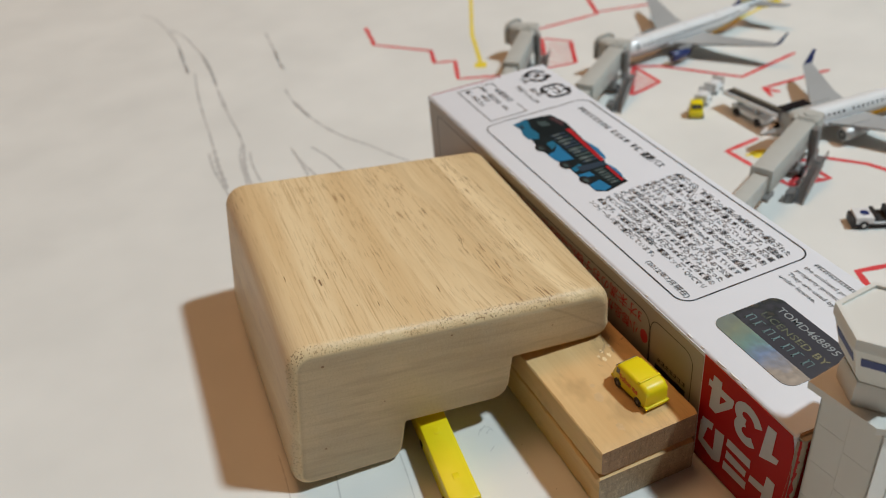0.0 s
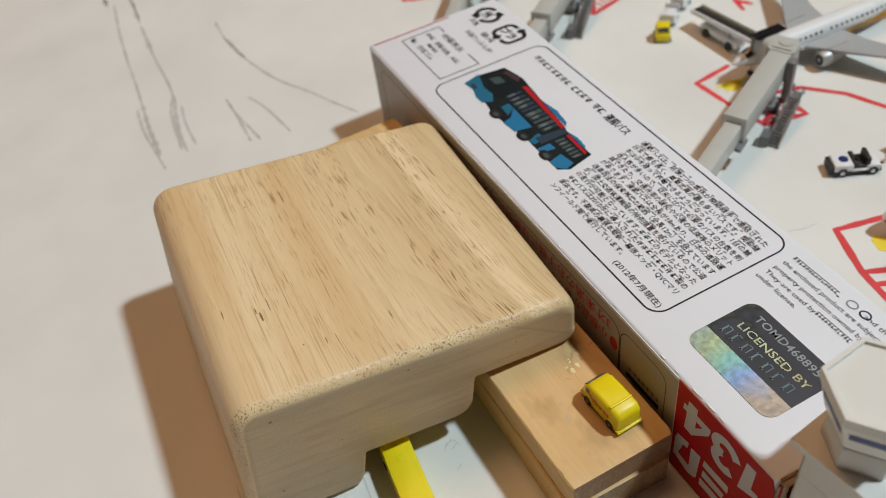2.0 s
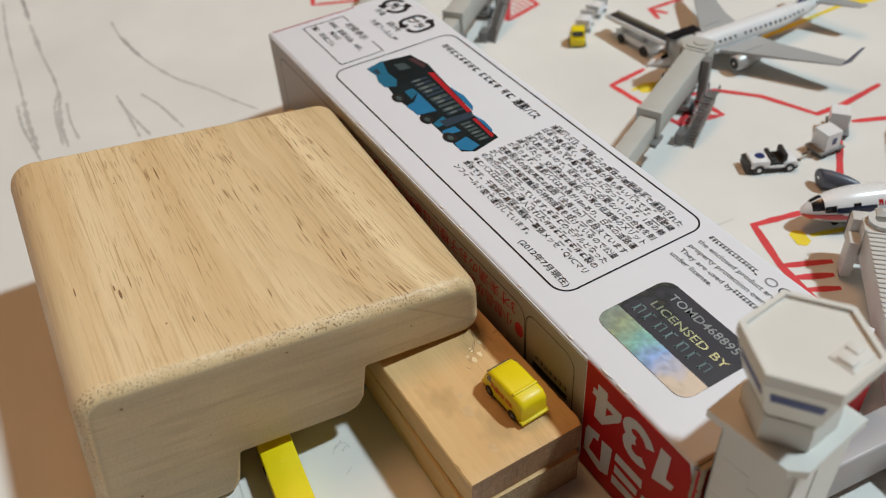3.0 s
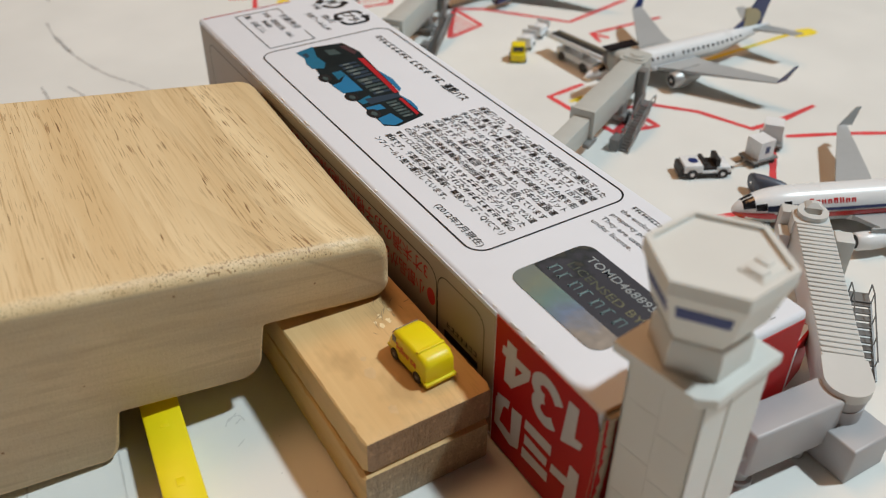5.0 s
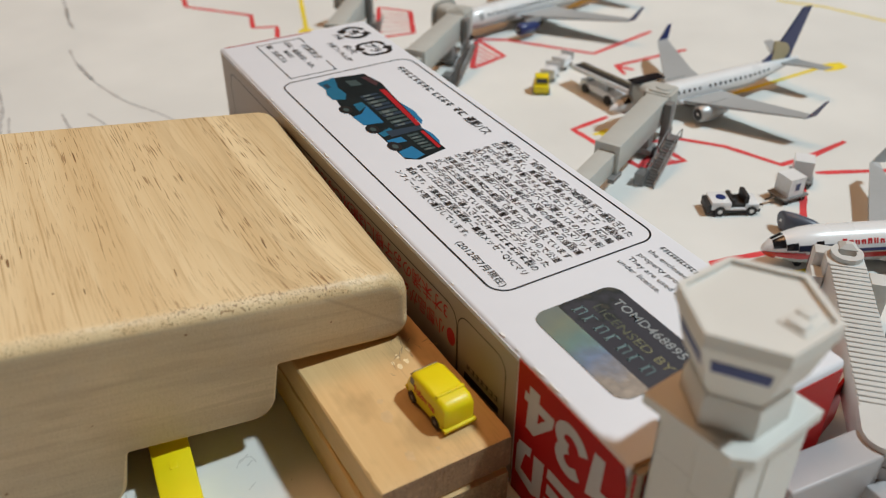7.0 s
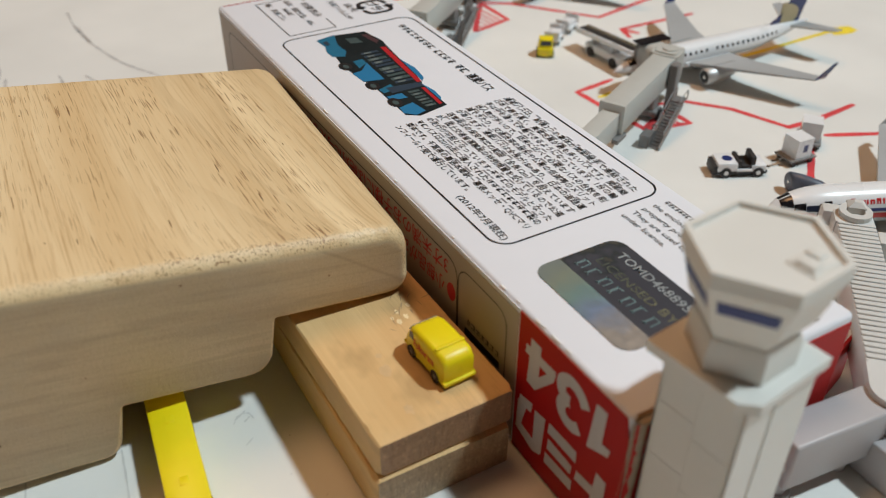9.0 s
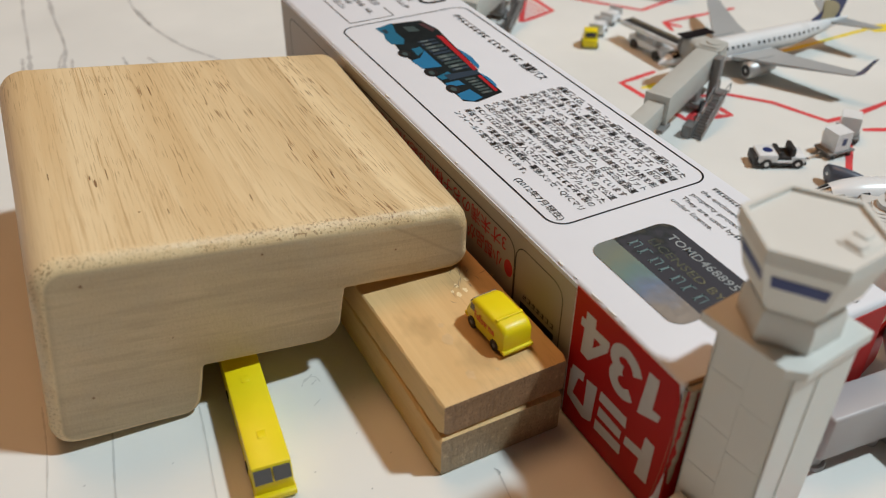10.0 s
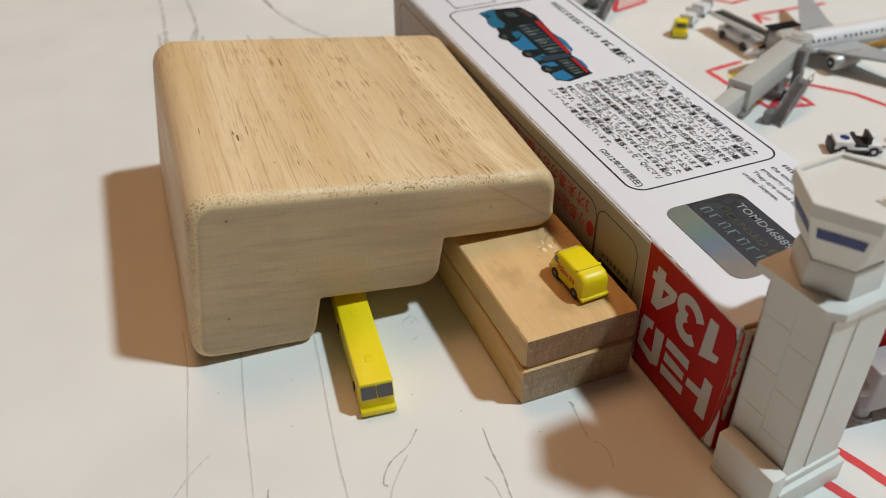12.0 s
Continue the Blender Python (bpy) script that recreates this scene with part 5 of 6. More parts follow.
def jet_bridge(where, turn, reach, label, hood=DARK_GLASS):
    """A telescopic bridge: the wide tunnel starts at the thing's place and runs along x to the cab at reach; a slimmer tunnel behind."""
    top = thing("jet_bridge", label, "jet bridge", where, turn, "grey jet bridges", stands=True)
    part("wide_tunnel", box(0, reach - 0.3, -0.29, 0.29, 0.66, 1.36, bevel=0.02), GREY_PLASTIC, top)
    part("tunnel_collar", box(-0.06, 0.04, -0.315, 0.315, 0.63, 1.385, bevel=0.01), GREY_PLASTIC, top)
    part("slim_tunnel", box(-2.6, 0.0, -0.215, 0.215, 0.66, 1.20, bevel=0.02), GREY_PLASTIC, top)
    part("tunnel_ledge", box(-0.35, 0.15, -0.36, -0.2, 0.55, 0.66, bevel=0.01), DARK_PLASTIC, top)
    cab = part("cab", prism(rounded(reach - 0.40, reach + 0.34, -0.34, 0.38, 0.14), 0.58, 1.385), GREY_PLASTIC, top)
    part("cab_roof", prism(rounded(reach - 0.30, reach + 0.26, -0.27, 0.30, 0.1), 1.385, 1.42), GREY_PLASTIC, cab)
    side = Matrix.Translation((reach + 0.30, 0.58, 0)) @ pose(0, 0, 0, 0, 0, -30)
    part("cab_door", arch(-0.40, 0.32, 0.62, 1.40, 0.22, -0.40, 0.06, side), GREY_PLASTIC, cab, smooth=30)
    bellows = part("bellows", arch(-0.42, 0.42, 0.72, 1.40, 0.26, 0.06, 0.18, side), DARK_PLASTIC, cab, "dark folding canopy against the aircraft", smooth=30)
    if hood == DARK_GLASS:
        part("bellows_hood", box(-0.50, 0.50, -0.16, 0.20, 1.40, 1.44, side, bevel=0.02), hood, cab, "glossy black canopy hood")
    else:
        part("bellows_rim", arch(-0.47, 0.47, 0.66, 1.47, 0.30, 0.10, 0.20, side), hood, bellows, "pale rounded canopy rim", smooth=30)
        part("bellows_opening", arch(-0.34, 0.34, 0.72, 1.36, 0.24, 0.19, 0.205, side), RUBBER, bellows, "dark canopy opening", smooth=30)
    part("cab_turret", cyl((reach + 0.02, -0.02, 1.40), (reach + 0.02, -0.02, 1.45), 0.22, 0.20, seg=24), GREY_PLASTIC, cab)
    leg = part("drive_column", box(reach - 1.35, reach - 1.0, -0.25, 0.25, 0.2, 0.7, bevel=0.03), DARK_PLASTIC, top)
    part("drive_bogie", box(reach - 1.4, reach - 0.95, -0.34, 0.34, 0.14, 0.30, bevel=0.03), DARK_PLASTIC, leg, "dark grey drive bogie")
    for s in (-1, 1):
        part("wheel", cyl((reach - 1.17, s * 0.30, 0.15), (reach - 1.17, s * 0.42, 0.15), 0.15, seg=16), RUBBER, leg)
    part("side_shroud", box(reach - 0.75, reach - 0.45, -0.52, -0.30, 0.12, 1.34, bevel=0.04), DARK_PLASTIC, top, "dark grey lift shroud")
    part("foot_plate", box(reach - 2.75, reach - 2.35, -0.70, -0.45, 0.0, 0.34, bevel=0.03), CLEAR_GREY, top)
    service_stair(top, reach - 0.98, 0.36, 1.25, -0.94, -0.68, 15)
    part("rear_support", box(-2.4, -2.1, -0.15, 0.15, 0.0, 0.7, bevel=0.02), DARK_PLASTIC, top)
    return top


jet_bridge((6.86, 8.72, 0), 27.5, 3.55, "grey plastic jet bridge with stair docked to the white airliner")
jet_bridge((5.70, 15.90, 0), 38.0, 3.6, "grey plastic jet bridge docked to the far airliner", GREY_PLASTIC)
jet_bridge((4.55, 18.9, 0), 50.0, 3.3, "grey plastic jet bridge standing at an empty gate", GREY_PLASTIC)


def ribbed_bridge():
    """The tunnel runs along x from the round end over its column to the cab's open cup."""
    top = thing("ribbed_bridge", "pale ribbed plastic jet bridge with stair docked to the striped airliner", "jet bridge", (4.66, -0.46, 0), 46.2, stands=True)
    L = 4.43
    part("tunnel", box(0.0, L, -0.34, 0.34, 0.70, 1.35, bevel=0.02), PALE_PLASTIC, top)
    n = 30
    for i in range(n):
        x = 0.55 + (L - 0.6) * i / (n - 1)
        part("roof_rib", box(x - 0.052, x + 0.052, -0.335, 0.335, 1.345, 1.378, bevel=0.014, segs=1), PALE_PLASTIC, top)
    half = [(0.5, 0.36), (0.0, 0.38)] + [(-0.38 * math.sin(a * math.pi / 12), 0.38 * math.cos(a * math.pi / 12)) for a in range(1, 12)] + [(0.0, -0.38), (0.5, -0.36)]
    part("round_end", prism(half, 1.22, 1.395), PALE_PLASTIC, top, smooth=30)
    for z0, z1, r in ((1.08, 1.22, 0.36), (0.98, 1.08, 0.335), (0.72, 0.98, 0.355)):
        part("column_ring", cyl((0.02, 0, z0), (0.02, 0, z1), r, seg=32), LILAC_PLASTIC, top)
    part("base_block", box(-0.45, 0.45, -0.5, 0.5, 0.0, 0.72, Matrix.Translation((-0.22, -0.14, 0)) @ pose(0, 0, 0, 0, 0, -48), bevel=0.04, segs=3), LILAC_PLASTIC, top)
    cab = part("cab", box(L - 0.05, L + 0.42, -0.34, 0.38, 0.62, 1.38, bevel=0.05), PALE_PLASTIC, top)
    cup = bmesh.new()
    for k in range(16):
        a0, a1 = radians(360 * k / 16), radians(360 * (k + 1) / 16)
        bm_prism(cup, [(L + 0.24 + r * math.cos(a), r * math.sin(a)) for r, a in ((0.17, a0), (0.30, a0), (0.30, a1), (0.17, a1))], 1.37, 1.48)
    part("cup_rim", cup, PALE_PLASTIC, cab)
    peak = [[(L + 0.42 + fx * w, -0.03 + fy * w, z) for fx, fy in ((-0.5, -0.6), (0.5, -0.6), (0.5, 0.6), (-0.5, 0.6))] for w, z in ((0.30, 1.37), (0.27, 1.50), (0.10, 1.58))]
    part("hood_peak", loft(peak), PALE_PLASTIC, cab, smooth=20)
    part("cab_hood", box(L + 0.30, L + 0.62, 0.05, 0.55, 0.66, 1.36, bevel=0.06), PALE_PLASTIC, cab)
    part("bellows", box(L + 0.50, L + 0.80, 0.0, 0.52, 0.6, 1.22, bevel=0.04), RUBBER, cab, "dark folding canopy against the aircraft")
    for y0, y1 in ((0.36, 0.58), (-0.86, -0.50)):
        leg = part("drive_column", box(L - 0.1, L + 0.3, y0, y1, 0.12, 1.06, bevel=0.03), PALE_PLASTIC, top)
        part("wheel", cyl((L + 0.1, y0 + 0.03, 0.13), (L + 0.1, y1 - 0.03, 0.13), 0.13, seg=16), RUBBER, leg)
    part("drive_beam", box(L - 0.05, L + 0.2, -0.6, 0.45, 0.45, 0.68, bevel=0.03), PALE_PLASTIC, top)
    service_stair(top, 3.25, 0.28, 1.35, -1.0, -0.66, 11)


ribbed_bridge()


def walkway():
    top = thing("walkway_block", "pale lilac-grey plastic terminal walkway on short legs", "walkway", (3.52, -0.30, 0), -6.1, stands=True)
    part("hall", box(-0.89, 0.89, -0.3, 0.3, 0.40, 1.30, bevel=0.05, segs=3), LILAC_PLASTIC, top)
    for x in (-0.66, 0.5):
        part("leg", cyl((x, 0, 0), (x, 0, 0.45), 0.14, seg=16), LILAC_PLASTIC, top)
    part("side_knob", cyl((-0.85, -0.06, 0.8), (-1.04, -0.06, 0.8), 0.18, 0.14, seg=18), LILAC_PLASTIC, top)
    part("leg_foot", cyl((-0.66, 0, 0), (-0.66, 0, 0.06), 0.22, 0.2, seg=18), LILAC_PLASTIC, top)


walkway()


def red_carton():
    top = thing("red_carton", "small red and white printed carton with a torn lid", "box", (4.30, 1.17, 0), 16.5, stands=True)
    part("carton_body", box(-1.2, 1.2, -0.65, 0.65, 0.0, 1.02, bevel=0.02), CARTON_RED, top)
    side = Matrix(((1, 0, 0, 0), (0, 0, 1, 0), (0, 1, 0, 0), (0, 0, 0, 1)))
    part("label_frame", bm_outline(bmesh.new(), rounded(-0.95, 0.15, 0.2, 0.88, 0.12), 0.06, 0, -0.656, side), PLANE_WHITE, top, "white printed frame", smooth=0)
    for k in range(4):
        part("label_bar", box(-0.72 + 0.18 * k, -0.60 + 0.18 * k, -0.657, -0.64, 0.48, 0.66), PLANE_WHITE, top, smooth=0)
    part("label_stripe", box(0.42, 0.52, -0.657, -0.64, 0.0, 0.98), PLANE_WHITE, top, smooth=0)
    part("top_panel", box(-1.15, 1.15, -0.6, 0.6, 1.02, 1.03), CARTON_WHITE, top, "white top panel", smooth=0)
    tilt = Matrix.Translation((0.72, -0.2, 1.06)) @ pose(0, 0, 0, 0, -7, 6)
    flap = part("lid_flap", box(-0.45, 0.5, -0.22, 0.30, 0.06, 0.085, tilt), CARTON_WHITE, top, "white lifted lid flap", smooth=0)
    part("lid_fold", box(-0.40, 0.49, -0.22, -0.19, -0.02, 0.06, tilt), CARTON_RAW, flap, "bare cardboard fold", smooth=0)
    part("lid_edge", box(0.48, 0.51, -0.22, 0.28, -0.01, 0.07, tilt), CARTON_WHITE, flap, smooth=0)


red_carton()

# ---- airliners ----


def fuselage_at(x, L, R, zc):
    """Half width, half height and centre height along the hull; the nose is at x = 0."""
    f = x / L
    if f < 0.16:
        g = math.sin(math.pi / 2 * min(1.0, f / 0.16)) ** (0.5 if R > 0.4 else 0.75)
        return R * g, R * g, zc - 0.22 * R * (1 - g)
    if f > 0.66:
        g = (f - 0.66) / 0.34
        k = 1 - 0.86 * g ** 1.5
        return R * k, R * k, zc + R * 0.62 * g ** 1.5
    return R, R, zc


def hull_patch(x0, x1, a0, a1, L, R, zc, lift=0.006, n=6, m=5, ease=1.0):
    """A piece of the hull's skin between two stations and two angles (0: right side, 90: top, 180: left side)."""
    bm = bmesh.new()
    rows = []
    for i in range(n + 1):
        x = x0 + (x1 - x0) * (i / n) ** ease
        w, h, c = fuselage_at(x, L, R, zc)
        rows.append([bm.verts.new((x, -(w + lift) * math.cos(radians(a0 + (a1 - a0) * j / m)), c + (h + lift) * math.sin(radians(a0 + (a1 - a0) * j / m)))) for j in range(m + 1)])
    for a, b in zip(rows, rows[1:]):
        for j in range(m):
            bm.faces.new((a[j], a[j + 1], b[j + 1], b[j]))
    return bm


def slab(pts, z0, z1, t0, t1):
    """A wing-like slab: pts (x, y, height fraction) in order round the outline, from z0 at 0 to z1 at 1, t0 to t1 thick."""
    bm = bmesh.new()
    up = [bm.verts.new((x, y, z0 + (z1 - z0) * f + (t0 + (t1 - t0) * f) / 2)) for x, y, f in pts]
    dn = [bm.verts.new((x, y, z0 + (z1 - z0) * f - (t0 + (t1 - t0) * f) / 2)) for x, y, f in pts]
    bm.faces.new(up)
    bm.faces.new(dn[::-1])
    for i in range(len(pts)):
        j = (i + 1) % len(pts)
        bm.faces.new((up[i], up[j], dn[j], dn[i]))
    return bm


def airliner(where, turn, L, R, label, tail, engine, stripes=False, wing_x=0.44, span=3.0, sweep=0.16, belly=0.34, engine_x=0.365, engine_y=0.82, plan=None, nacelles=None, group="parked airliners"):
    top = thing("airliner", label, "airplane", where, turn, group, stands=True)
    zc = belly + R
    xs = [0.0, 0.002, 0.005, 0.01, 0.02, 0.03, 0.045, 0.06, 0.08, 0.10, 0.13, 0.16, 0.3, 0.45, 0.6, 0.66, 0.72, 0.78, 0.84, 0.9, 0.95, 1.0]
    secs = []
    for f in xs:
        w, h, c = fuselage_at(max(f, 0.0006) * L, L, R, zc)
        secs.append(ring(f * L, 0, c, max(w, 0.004), max(h, 0.004), 24))
    hull = part("fuselage", loft(secs), PLANE_WHITE, top, smooth=60)
    hp = dict(L=L, R=R, zc=zc)
    part("belly", hull_patch(0.05 * L, 0.9 * L, 200, 340, lift=0.004, n=30, m=8, ease=1.8, **hp), PLANE_GREY, hull, "grey belly", smooth=60)
    for a0, a1 in ((35, 86), (94, 145)):
        if stripes:
            b0, b1 = (14, 40) if a0 < 90 else (140, 166)
            c0, c1 = (10, 30) if a0 < 90 else (150, 170)
            part("cockpit_window", hull_patch(0.022 * L, 0.051 * L, a0 - 9 if a0 < 90 else a0, a1 if a0 < 90 else a1 + 9, **hp), DARK_GLASS, hull, "black cockpit window", smooth=0)
            part("cockpit_window", hull_patch(0.052 * L, 0.080 * L, b0, b1, **hp), DARK_GLASS, hull, "black cockpit window", smooth=0)
            part("dark_panel", hull_patch(0.081 * L, 0.19 * L, c0, c1, **hp), PLANE_NAVY, hull, "dark panel at the forward door", smooth=0)
        else:
            part("cockpit_window", hull_patch(0.055 * L, 0.085 * L, a0, a1, **hp), DARK_GLASS, hull, "black cockpit window", smooth=0)
    rows = bmesh.new()
    k = 0.17 if not stripes else 0.5
    while k < 0.82:
        if not (0.44 < k < 0.46):
            for a in (22, 158):
                bm_join(rows, hull_patch(k * L, k * L + 0.07, a - 7, a + 7, n=1, m=1, **hp))
        k += 0.185 / L
    part("cabin_windows", rows, DARK_GLASS, hull, "row of tiny dark cabin windows", smooth=0)
    for a0, a1, x in ((2, 40, 0.125), (140, 178, 0.125)):
        part("cabin_door", hull_patch(x * L, x * L + 0.16, a0, a1, lift=0.004, n=2, **hp), PLANE_GREY if not stripes else DARK_GLASS, hull, smooth=0)
    if stripes:
        part("nose_paint", hull_patch(0.0012 * L, 0.03 * L, 188, 352, lift=0.008, n=12, m=16, ease=2.0, **hp), PLANE_RED, hull, "red underside of the nose", smooth=60)
        for a0, a1 in ((-22, 5), (175, 202)):
            part("nose_paint", hull_patch(0.0012 * L, 0.10 * L, a0, a1, lift=0.009, n=16, m=4, ease=2.0, **hp), PLANE_RED, hull, "red band sweeping round the nose", smooth=60)
        for a0, a1, mat, x0 in ((-20, -1, PLANE_RED, 0.004), (181, 200, PLANE_RED, 0.004), (4, 14, PLANE_BLUE, 0.17), (166, 176, PLANE_BLUE, 0.17)):
            part("stripe", hull_patch(x0 * L, 0.86 * L, a0, a1, lift=0.007, n=40, m=3, ease=2.2, **hp), mat, hull, smooth=0)
        for s in (0, 1):
            a = (26, 39) if s == 0 else (141, 154)
            for k in range(8):
                hi = 5 if k == 0 else (3 if k in (4, 5) else 0)
                for x0, x1, f0, f1 in ((0.0, 0.0045, 0, 1), (0.0075, 0.012, 0, 1), (0.0, 0.012, 0.65, 1.0))[:2 + (k % 3 != 2)]:
                    lo_, up_ = a[0] + (a[1] - a[0]) * f0, a[0] + (a[1] - a[0]) * f1
                    part("name_bar", hull_patch((0.195 + 0.0172 * k + x0) * L, (0.195 + 0.0172 * k + x1) * L, lo_ - (hi if s else 0), up_ + (0 if s else hi), lift=0.007, n=1, m=2, **hp), PLANE_RED, hull, smooth=0)
    for s in (-1, 1):
        r0, r1 = wing_x * L - 0.22 * L * 0.5, wing_x * L + 0.20 * L * 0.5
        t = wing_x * L + sweep * L
        edge = plan or (r0, r1 + 0.1, r1 + 0.22, t + 0.05, t + 0.42)
        t = edge[3] - 0.05
        wing = part("wing", slab([(edge[0], s * R * 0.5, 0), (edge[1], s * R * 0.5, 0), (edge[2], s * span * 0.38, 0.36), (edge[4], s * span, 1), (edge[3], s * span, 1)], zc - R * 0.55, zc + 0.12, 0.11, 0.03), PLANE_GREY, top, "grey wing", smooth=30)
        part("wing_root", slab([(r0 - 0.2, s * R * 0.4, 0), (r1 + 0.3, s * R * 0.4, 0), (r1 + 0.1, s * R * 1.15, 1), (r0 + 0.05, s * R * 1.15, 1)], zc - R * 0.6, zc - R * 0.5, 0.2, 0.1), PLANE_WHITE, wing)
        z = zc + 0.12
        lt = prism([(t + 0.08, 0.0), (t + 0.43, 0.0), (t + 0.62, 0.42), (t + 0.50, 0.42)], -0.014, 0.014, Matrix.Translation((0, s * (span - 0.01), z)) @ Matrix(((1, 0, 0, 0), (0, 0.3 * s, 1, 0), (0, 1, 0, 0), (0, 0, 0, 1))))
        part("winglet", lt, tail, wing, "dark upturned winglet")
        ex, ey, ez, er, coat = (engine_x * L, s * engine_y, zc - R * 0.95, 1.0, engine)
        if nacelles:
            ex, ey, ez, er, coat = nacelles[s]
        eng = part("engine", loft([ring(ex + dx * (0.85 if coat == PLANE_SLATE else er), ey - (0.6 * dx if coat == PLANE_SLATE else 0), ez, r * er, r * er, 16) for dx, r in ((0.0, 0.165), (0.04, 0.195), (0.3, 0.205), (0.65, 0.17), (0.85, 0.11))]), coat, top, smooth=50)
        part("intake", cyl((ex - 0.004, ey, ez), (ex + 0.02, ey, ez), 0.145 * er, seg=16), RUBBER if coat != PLANE_SLATE else PLANE_SLATE, eng)
        part("spinner", cyl((ex - 0.03, ey, ez), (ex + 0.0, ey, ez), 0.01, 0.05, seg=10), CHROME, eng)
        if coat != PLANE_SLATE:
            part("pylon", box(ex + 0.3, ex + 0.95, ey - 0.025, ey + 0.025, ez + 0.12, ez + 0.30), PLANE_GREY, eng, smooth=0)
        part("tailplane", slab([(0.88 * L, s * 0.05, 0), (0.975 * L, s * 0.05, 0), (1.02 * L, s * span * 0.40, 1), (0.975 * L, s * span * 0.40, 1)], zc + R * 0.55, zc + R * 0.9, 0.06, 0.025), PLANE_GREY, top, "grey tailplane", smooth=30)
        gear = part("main_gear", cyl((wing_x * L + 0.25, s * R * 0.9, 0.14), (wing_x * L + 0.25, s * R * 0.9, zc - R * 0.5), 0.03, seg=8), CHROME, top)
        part("tyre", cyl((wing_x * L + 0.25, s * (R * 0.9 - 0.07), 0.1), (wing_x * L + 0.25, s * (R * 0.9 + 0.07), 0.1), 0.10, seg=14), RUBBER, gear)
    fin = prism([(0.77 * L, -0.02), (0.945 * L, 0.0), (1.01 * L, 1.5), (0.965 * L, 1.5), (0.845 * L, 0.3)], -0.03, 0.03, Matrix.Translation((0, 0, zc + R * 0.72)) @ Matrix(((1, 0, 0, 0), (0, 0, 1, 0), (0, 1, 0, 0), (0, 0, 0, 1))))
    f = part("tail_fin", fin, tail, top, "dark blue tail fin", smooth=0)
    for s in (-1, 1):
        part("fin_emblem", prism([(0.845 * L + max(-0.02, 0.09 * L * math.cos(a * math.pi / 12)), 0.26 + 0.36 * math.sin(a * math.pi / 12)) for a in range(-8, 11)], 0.03 * s, 0.034 * s, Matrix.Translation((0, 0, zc + R * 0.72)) @ Matrix(((1, 0, 0, 0), (0, 0, 1, 0), (0, 1, 0, 0), (0, 0, 0, 1)))), PLANE_GOLD, f, "pale gold half globe", smooth=0)
    ng = part("nose_gear", cyl((0.11 * L, 0, 0.1), (0.11 * L, 0, zc - R * 0.7), 0.025, seg=8), CHROME, top)
    part("tyre", cyl((0.11 * L, -0.06, 0.08), (0.11 * L, 0.06, 0.08), 0.08, seg=14), RUBBER, ng)
    return top


airliner((9.0, 11.22, 0), -2.8, 6.8, 0.315, "white toy airliner with grey wings and dark blue tail", PLANE_BLUE, CHROME, wing_x=0.425, belly=0.38, nacelles={s: (0.35 * 6.8, s * 0.86, 0.36, 1.15, ENGINE_SILVER) for s in (-1, 1)})
airliner((8.5, 18.65, 0), 6.0, 7.6, 0.36, "white toy airliner with dark blue engines at a far gate", PLANE_BLUE, PLANE_BLUE, span=3.4, engine_x=0.27, engine_y=1.0)
airliner((7.80, 4.70, 0), -24.5, 7.9, 0.41, "white toy airliner with red and blue stripes", PLANE_GREY, CHROME, stripes=True, span=3.03, belly=0.14,
         plan=(2.5, 3.55, 3.78, 3.92, 4.16), nacelles={1: (1.06, 1.34, 0.27, 1.2, PLANE_SLATE), -1: (2.2, -1.25, 0.34, 1.0, PLANE_WHITE)})

# ---- ground vehicles ----


def wheels(top, xs, y, r, w=0.06):
    for x in xs:
        for s in (-1, 1):
            part("wheel", cyl((x, s * y, r), (x, s * (y + w), r), r, seg=14), RUBBER, top)


def yellow_tug():
    top = thing("tow_tractor", "tiny yellow toy tow tractor with dark windows", "tractor", (8.98, 14.22, 0), 55, stands=True)
    part("body", box(-0.3, 0.3, -0.22, 0.22, 0.06, 0.28, bevel=0.03), TOY_YELLOW, top)
    cab = part("cab", box(-0.20, 0.16, -0.2, 0.2, 0.26, 0.52, bevel=0.03), TOY_YELLOW, top)
    part("windscreen", box(-0.215, -0.19, -0.15, 0.15, 0.34, 0.48), DARK_GLASS, cab, smooth=0)
    for s in (-1, 1):
        part("side_window", box(-0.15, 0.1, s * 0.2 - 0.006, s * 0.2 + 0.006, 0.34, 0.48), DARK_GLASS, cab, smooth=0)
    wheels(top, (-0.18, 0.18), 0.19, 0.075)


yellow_tug()


def white_cart(where, turn):
    top = thing("baggage_cart", "tiny white toy baggage cart behind the yellow tractor", "cart", where, turn, "white carts", stands=True)
    part("deck", box(-0.36, 0.36, -0.22, 0.22, 0.12, 0.18, bevel=0.015), PLANE_WHITE, top)
    part("front_panel", box(-0.36, -0.32, -0.22, 0.22, 0.18, 0.42, bevel=0.01), PLANE_WHITE, top)
    part("back_panel", box(0.32, 0.36, -0.22, 0.22, 0.18, 0.42, bevel=0.01), PLANE_WHITE, top)
    part("load", box(-0.27, 0.25, -0.18, 0.18, 0.18, 0.33, bevel=0.03), PLANE_WHITE, top)
    part("tow_bar", box(-0.55, -0.34, -0.02, 0.02, 0.1, 0.13), PLANE_GREY, top, smooth=0)
    wheels(top, (-0.22, 0.22), 0.18, 0.06, 0.04)


white_cart((9.75, 14.85, 0), 40)
white_cart((10.6, 15.35, 0), 28)


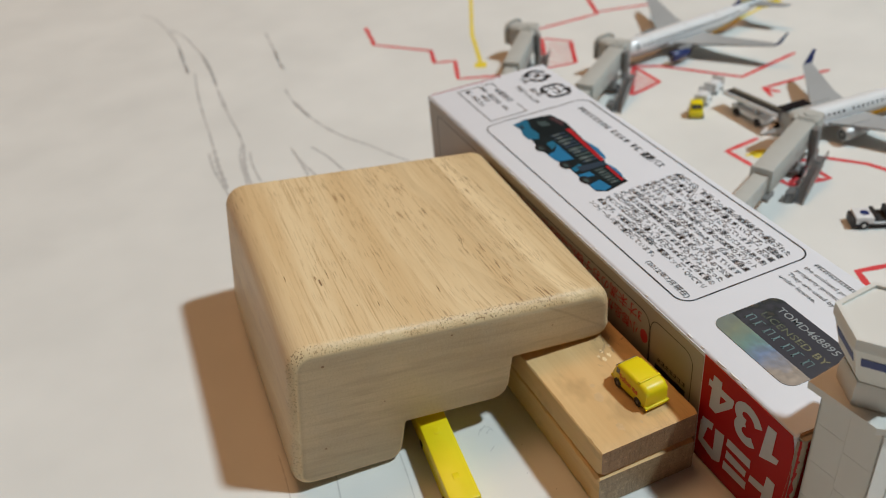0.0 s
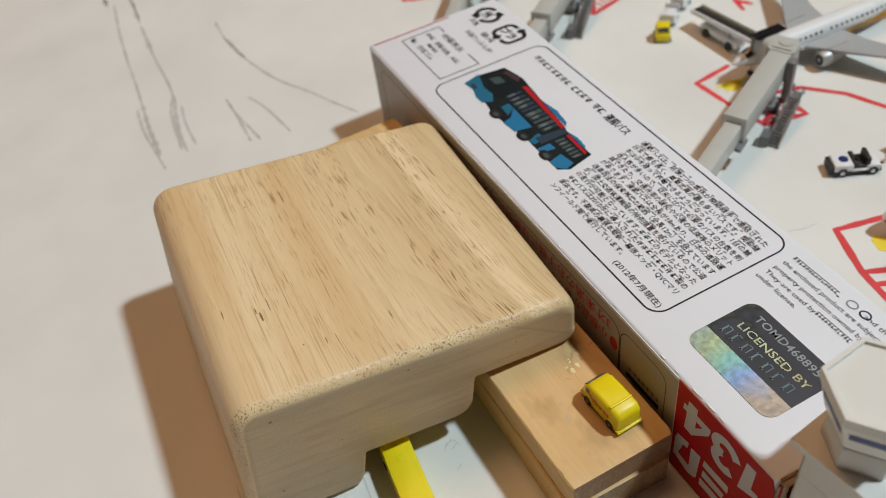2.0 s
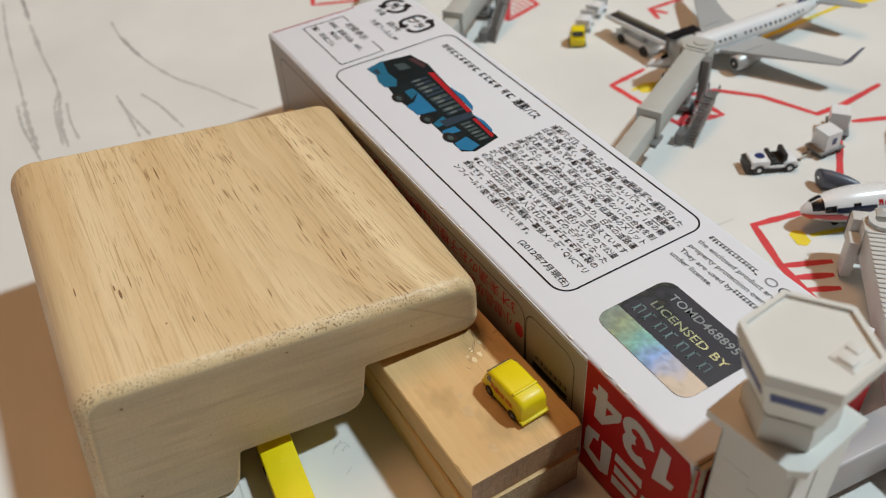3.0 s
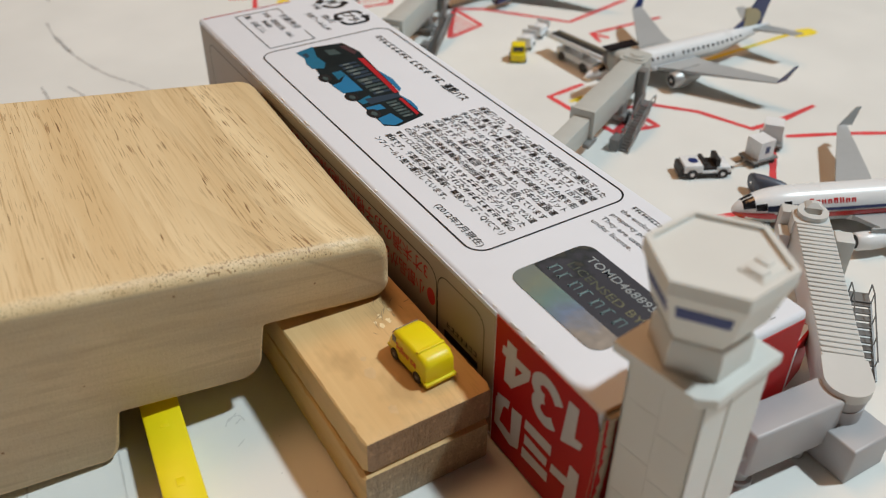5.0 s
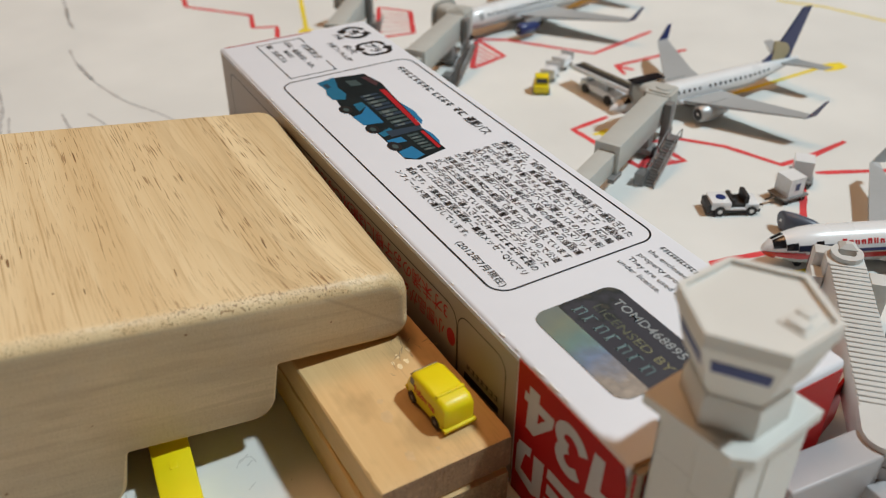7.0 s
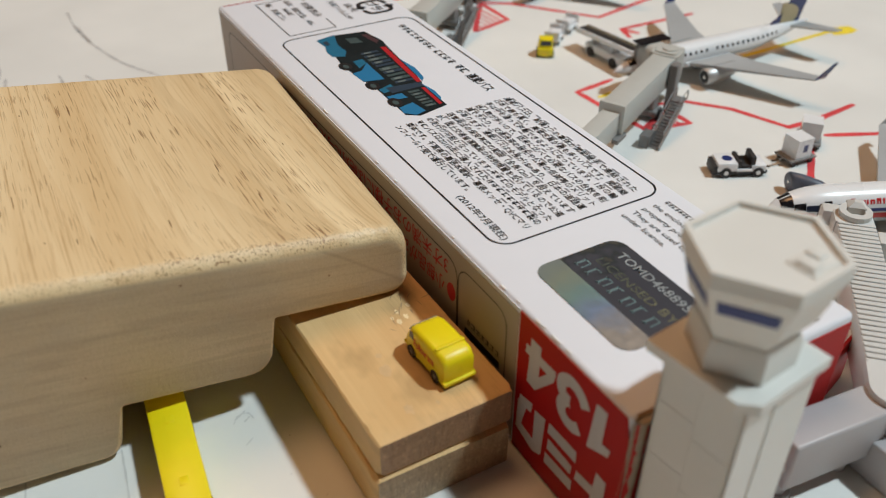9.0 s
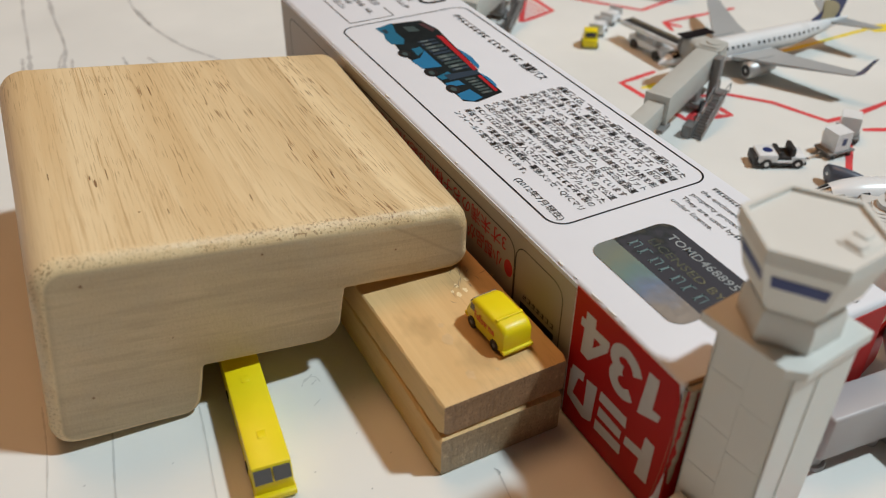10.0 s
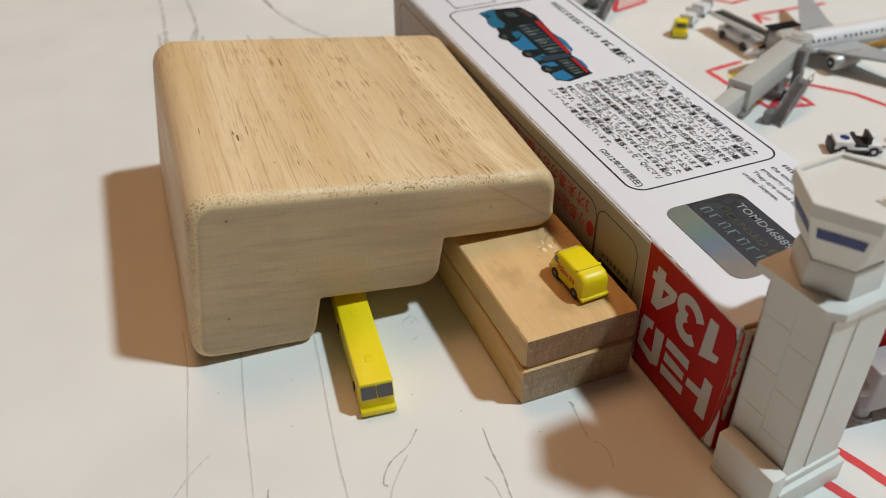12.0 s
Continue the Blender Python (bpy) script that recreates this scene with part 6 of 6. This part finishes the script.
def belt_loader():
    top = thing("belt_loader", "white toy belt loader with a black belt", "belt loader", (10.28, 13.0, 0), 92, stands=True)
    part("chassis", box(-0.75, 0.75, -0.22, 0.22, 0.14, 0.34, bevel=0.03), PLANE_WHITE, top)
    m = Matrix.Translation((0, 0, 0.62)) @ pose(0, 0, 0, 0, 3, 0)
    conv = part("conveyor", box(-1.3, 1.2, -0.26, 0.26, -0.06, 0.03, m, bevel=0.015), PLANE_WHITE, top)
    part("belt", box(-1.28, 1.18, -0.10, 0.20, 0.03, 0.045, m), RUBBER, conv, "black belt", smooth=0)
    part("belt_edge", box(-1.28, 1.18, -0.19, -0.10, 0.03, 0.05, m), BELT, conv, "tan striped belt edge", smooth=0)
    for y0, y1 in ((-0.26, -0.20), (0.20, 0.26)):
        part("side_rail", box(-1.3, 1.2, y0, y1, 0.02, 0.075, m, bevel=0.01), PLANE_WHITE, conv)
    for k in range(12):
        part("cleat", box(-1.2 + 0.2 * k, -1.1 + 0.2 * k, -0.175, -0.135, 0.05, 0.058, m), RUBBER, conv, smooth=0)
    part("strut", box(-0.35, -0.25, -0.15, 0.15, 0.3, 0.6), PLANE_GREY, top, smooth=0)
    part("strut", box(0.45, 0.55, -0.15, 0.15, 0.3, 0.58), PLANE_GREY, top, smooth=0)
    wheels(top, (-0.48, 0.48), 0.18, 0.14, 0.08)


belt_loader()


def baggage_tug():
    top = thing("baggage_tug", "white open toy baggage tug with black seats", "tug", (9.0, 6.64, 0), -27, stands=True)
    part("chassis", box(-0.6, 0.6, -0.25, 0.25, 0.07, 0.16, bevel=0.02), RUBBER, top)
    part("bonnet", box(-0.57, -0.10, -0.26, 0.26, 0.145, 0.36, bevel=0.035), PLANE_WHITE, top)
    part("bonnet_mark", cyl((-0.30, 0, 0.36), (-0.30, 0, 0.364), 0.12, seg=20), PLANE_BLUE, top, "round blue emblem", smooth=0)
    part("rear_body", box(0.22, 0.56, -0.26, 0.26, 0.13, 0.30, bevel=0.03), PLANE_WHITE, top)
    part("sill", box(-0.12, 0.24, -0.275, 0.275, 0.15, 0.215, bevel=0.015), PLANE_WHITE, top)
    part("seat", box(-0.02, 0.24, -0.24, 0.24, 0.18, 0.30, bevel=0.03), RUBBER, top)
    part("seat_back", box(0.19, 0.30, -0.23, 0.23, 0.24, 0.50, bevel=0.03), RUBBER, top)
    part("dashboard", box(-0.12, -0.02, -0.24, 0.24, 0.2, 0.41, bevel=0.02), RUBBER, top)
    part("steering_wheel", cyl((-0.02, -0.1, 0.40), (0.01, -0.1, 0.42), 0.07, seg=14), RUBBER, top)
    part("bumper", box(-0.66, -0.55, -0.24, 0.24, 0.06, 0.29, bevel=0.02), RUBBER, top)
    part("hitch", box(0.55, 0.75, -0.04, 0.04, 0.08, 0.13), CHROME, top, smooth=0)
    for x in (-0.36, 0.38):
        for s in (-1, 1):
            w = part("wheel", cyl((x, s * 0.20, 0.125), (x, s * 0.285, 0.125), 0.125, seg=18), RUBBER, top)
            part("hub", cyl((x, s * 0.285, 0.125), (x, s * 0.291, 0.125), 0.055, seg=12), PLANE_WHITE, w)


baggage_tug()


def container_dolly(where, turn):
    top = thing("container_dolly", "grey toy dolly loaded with a white cargo container", "dolly", where, turn, "container dollies", stands=True)
    part("deck", box(-0.38, 0.38, -0.28, 0.28, 0.12, 0.17, bevel=0.01), DARK_PLASTIC, top)
    part("tow_bar", box(-0.72, -0.36, -0.03, 0.03, 0.08, 0.13), CHROME, top, smooth=0)
    wheels(top, (-0.24, 0.24), 0.22, 0.065, 0.04)
    prof = [(-0.23, 0.17), (0.23, 0.17), (0.23, 0.64), (-0.23, 0.64)]
    box_ = part("cargo_container", prism(prof, -0.23, 0.23, Matrix(((1, 0, 0, 0), (0, 0, 1, 0), (0, 1, 0, 0), (0, 0, 0, 1)))), PLANE_WHITE, top, "white container", smooth=0)
    part("container_mark", box(-0.05, 0.08, -0.236, -0.22, 0.32, 0.5), PLANE_BLUE, box_, "small blue emblem", smooth=0)


container_dolly((10.55, 6.35, 0), -5)
container_dolly((11.45, 6.75, 0), 40)
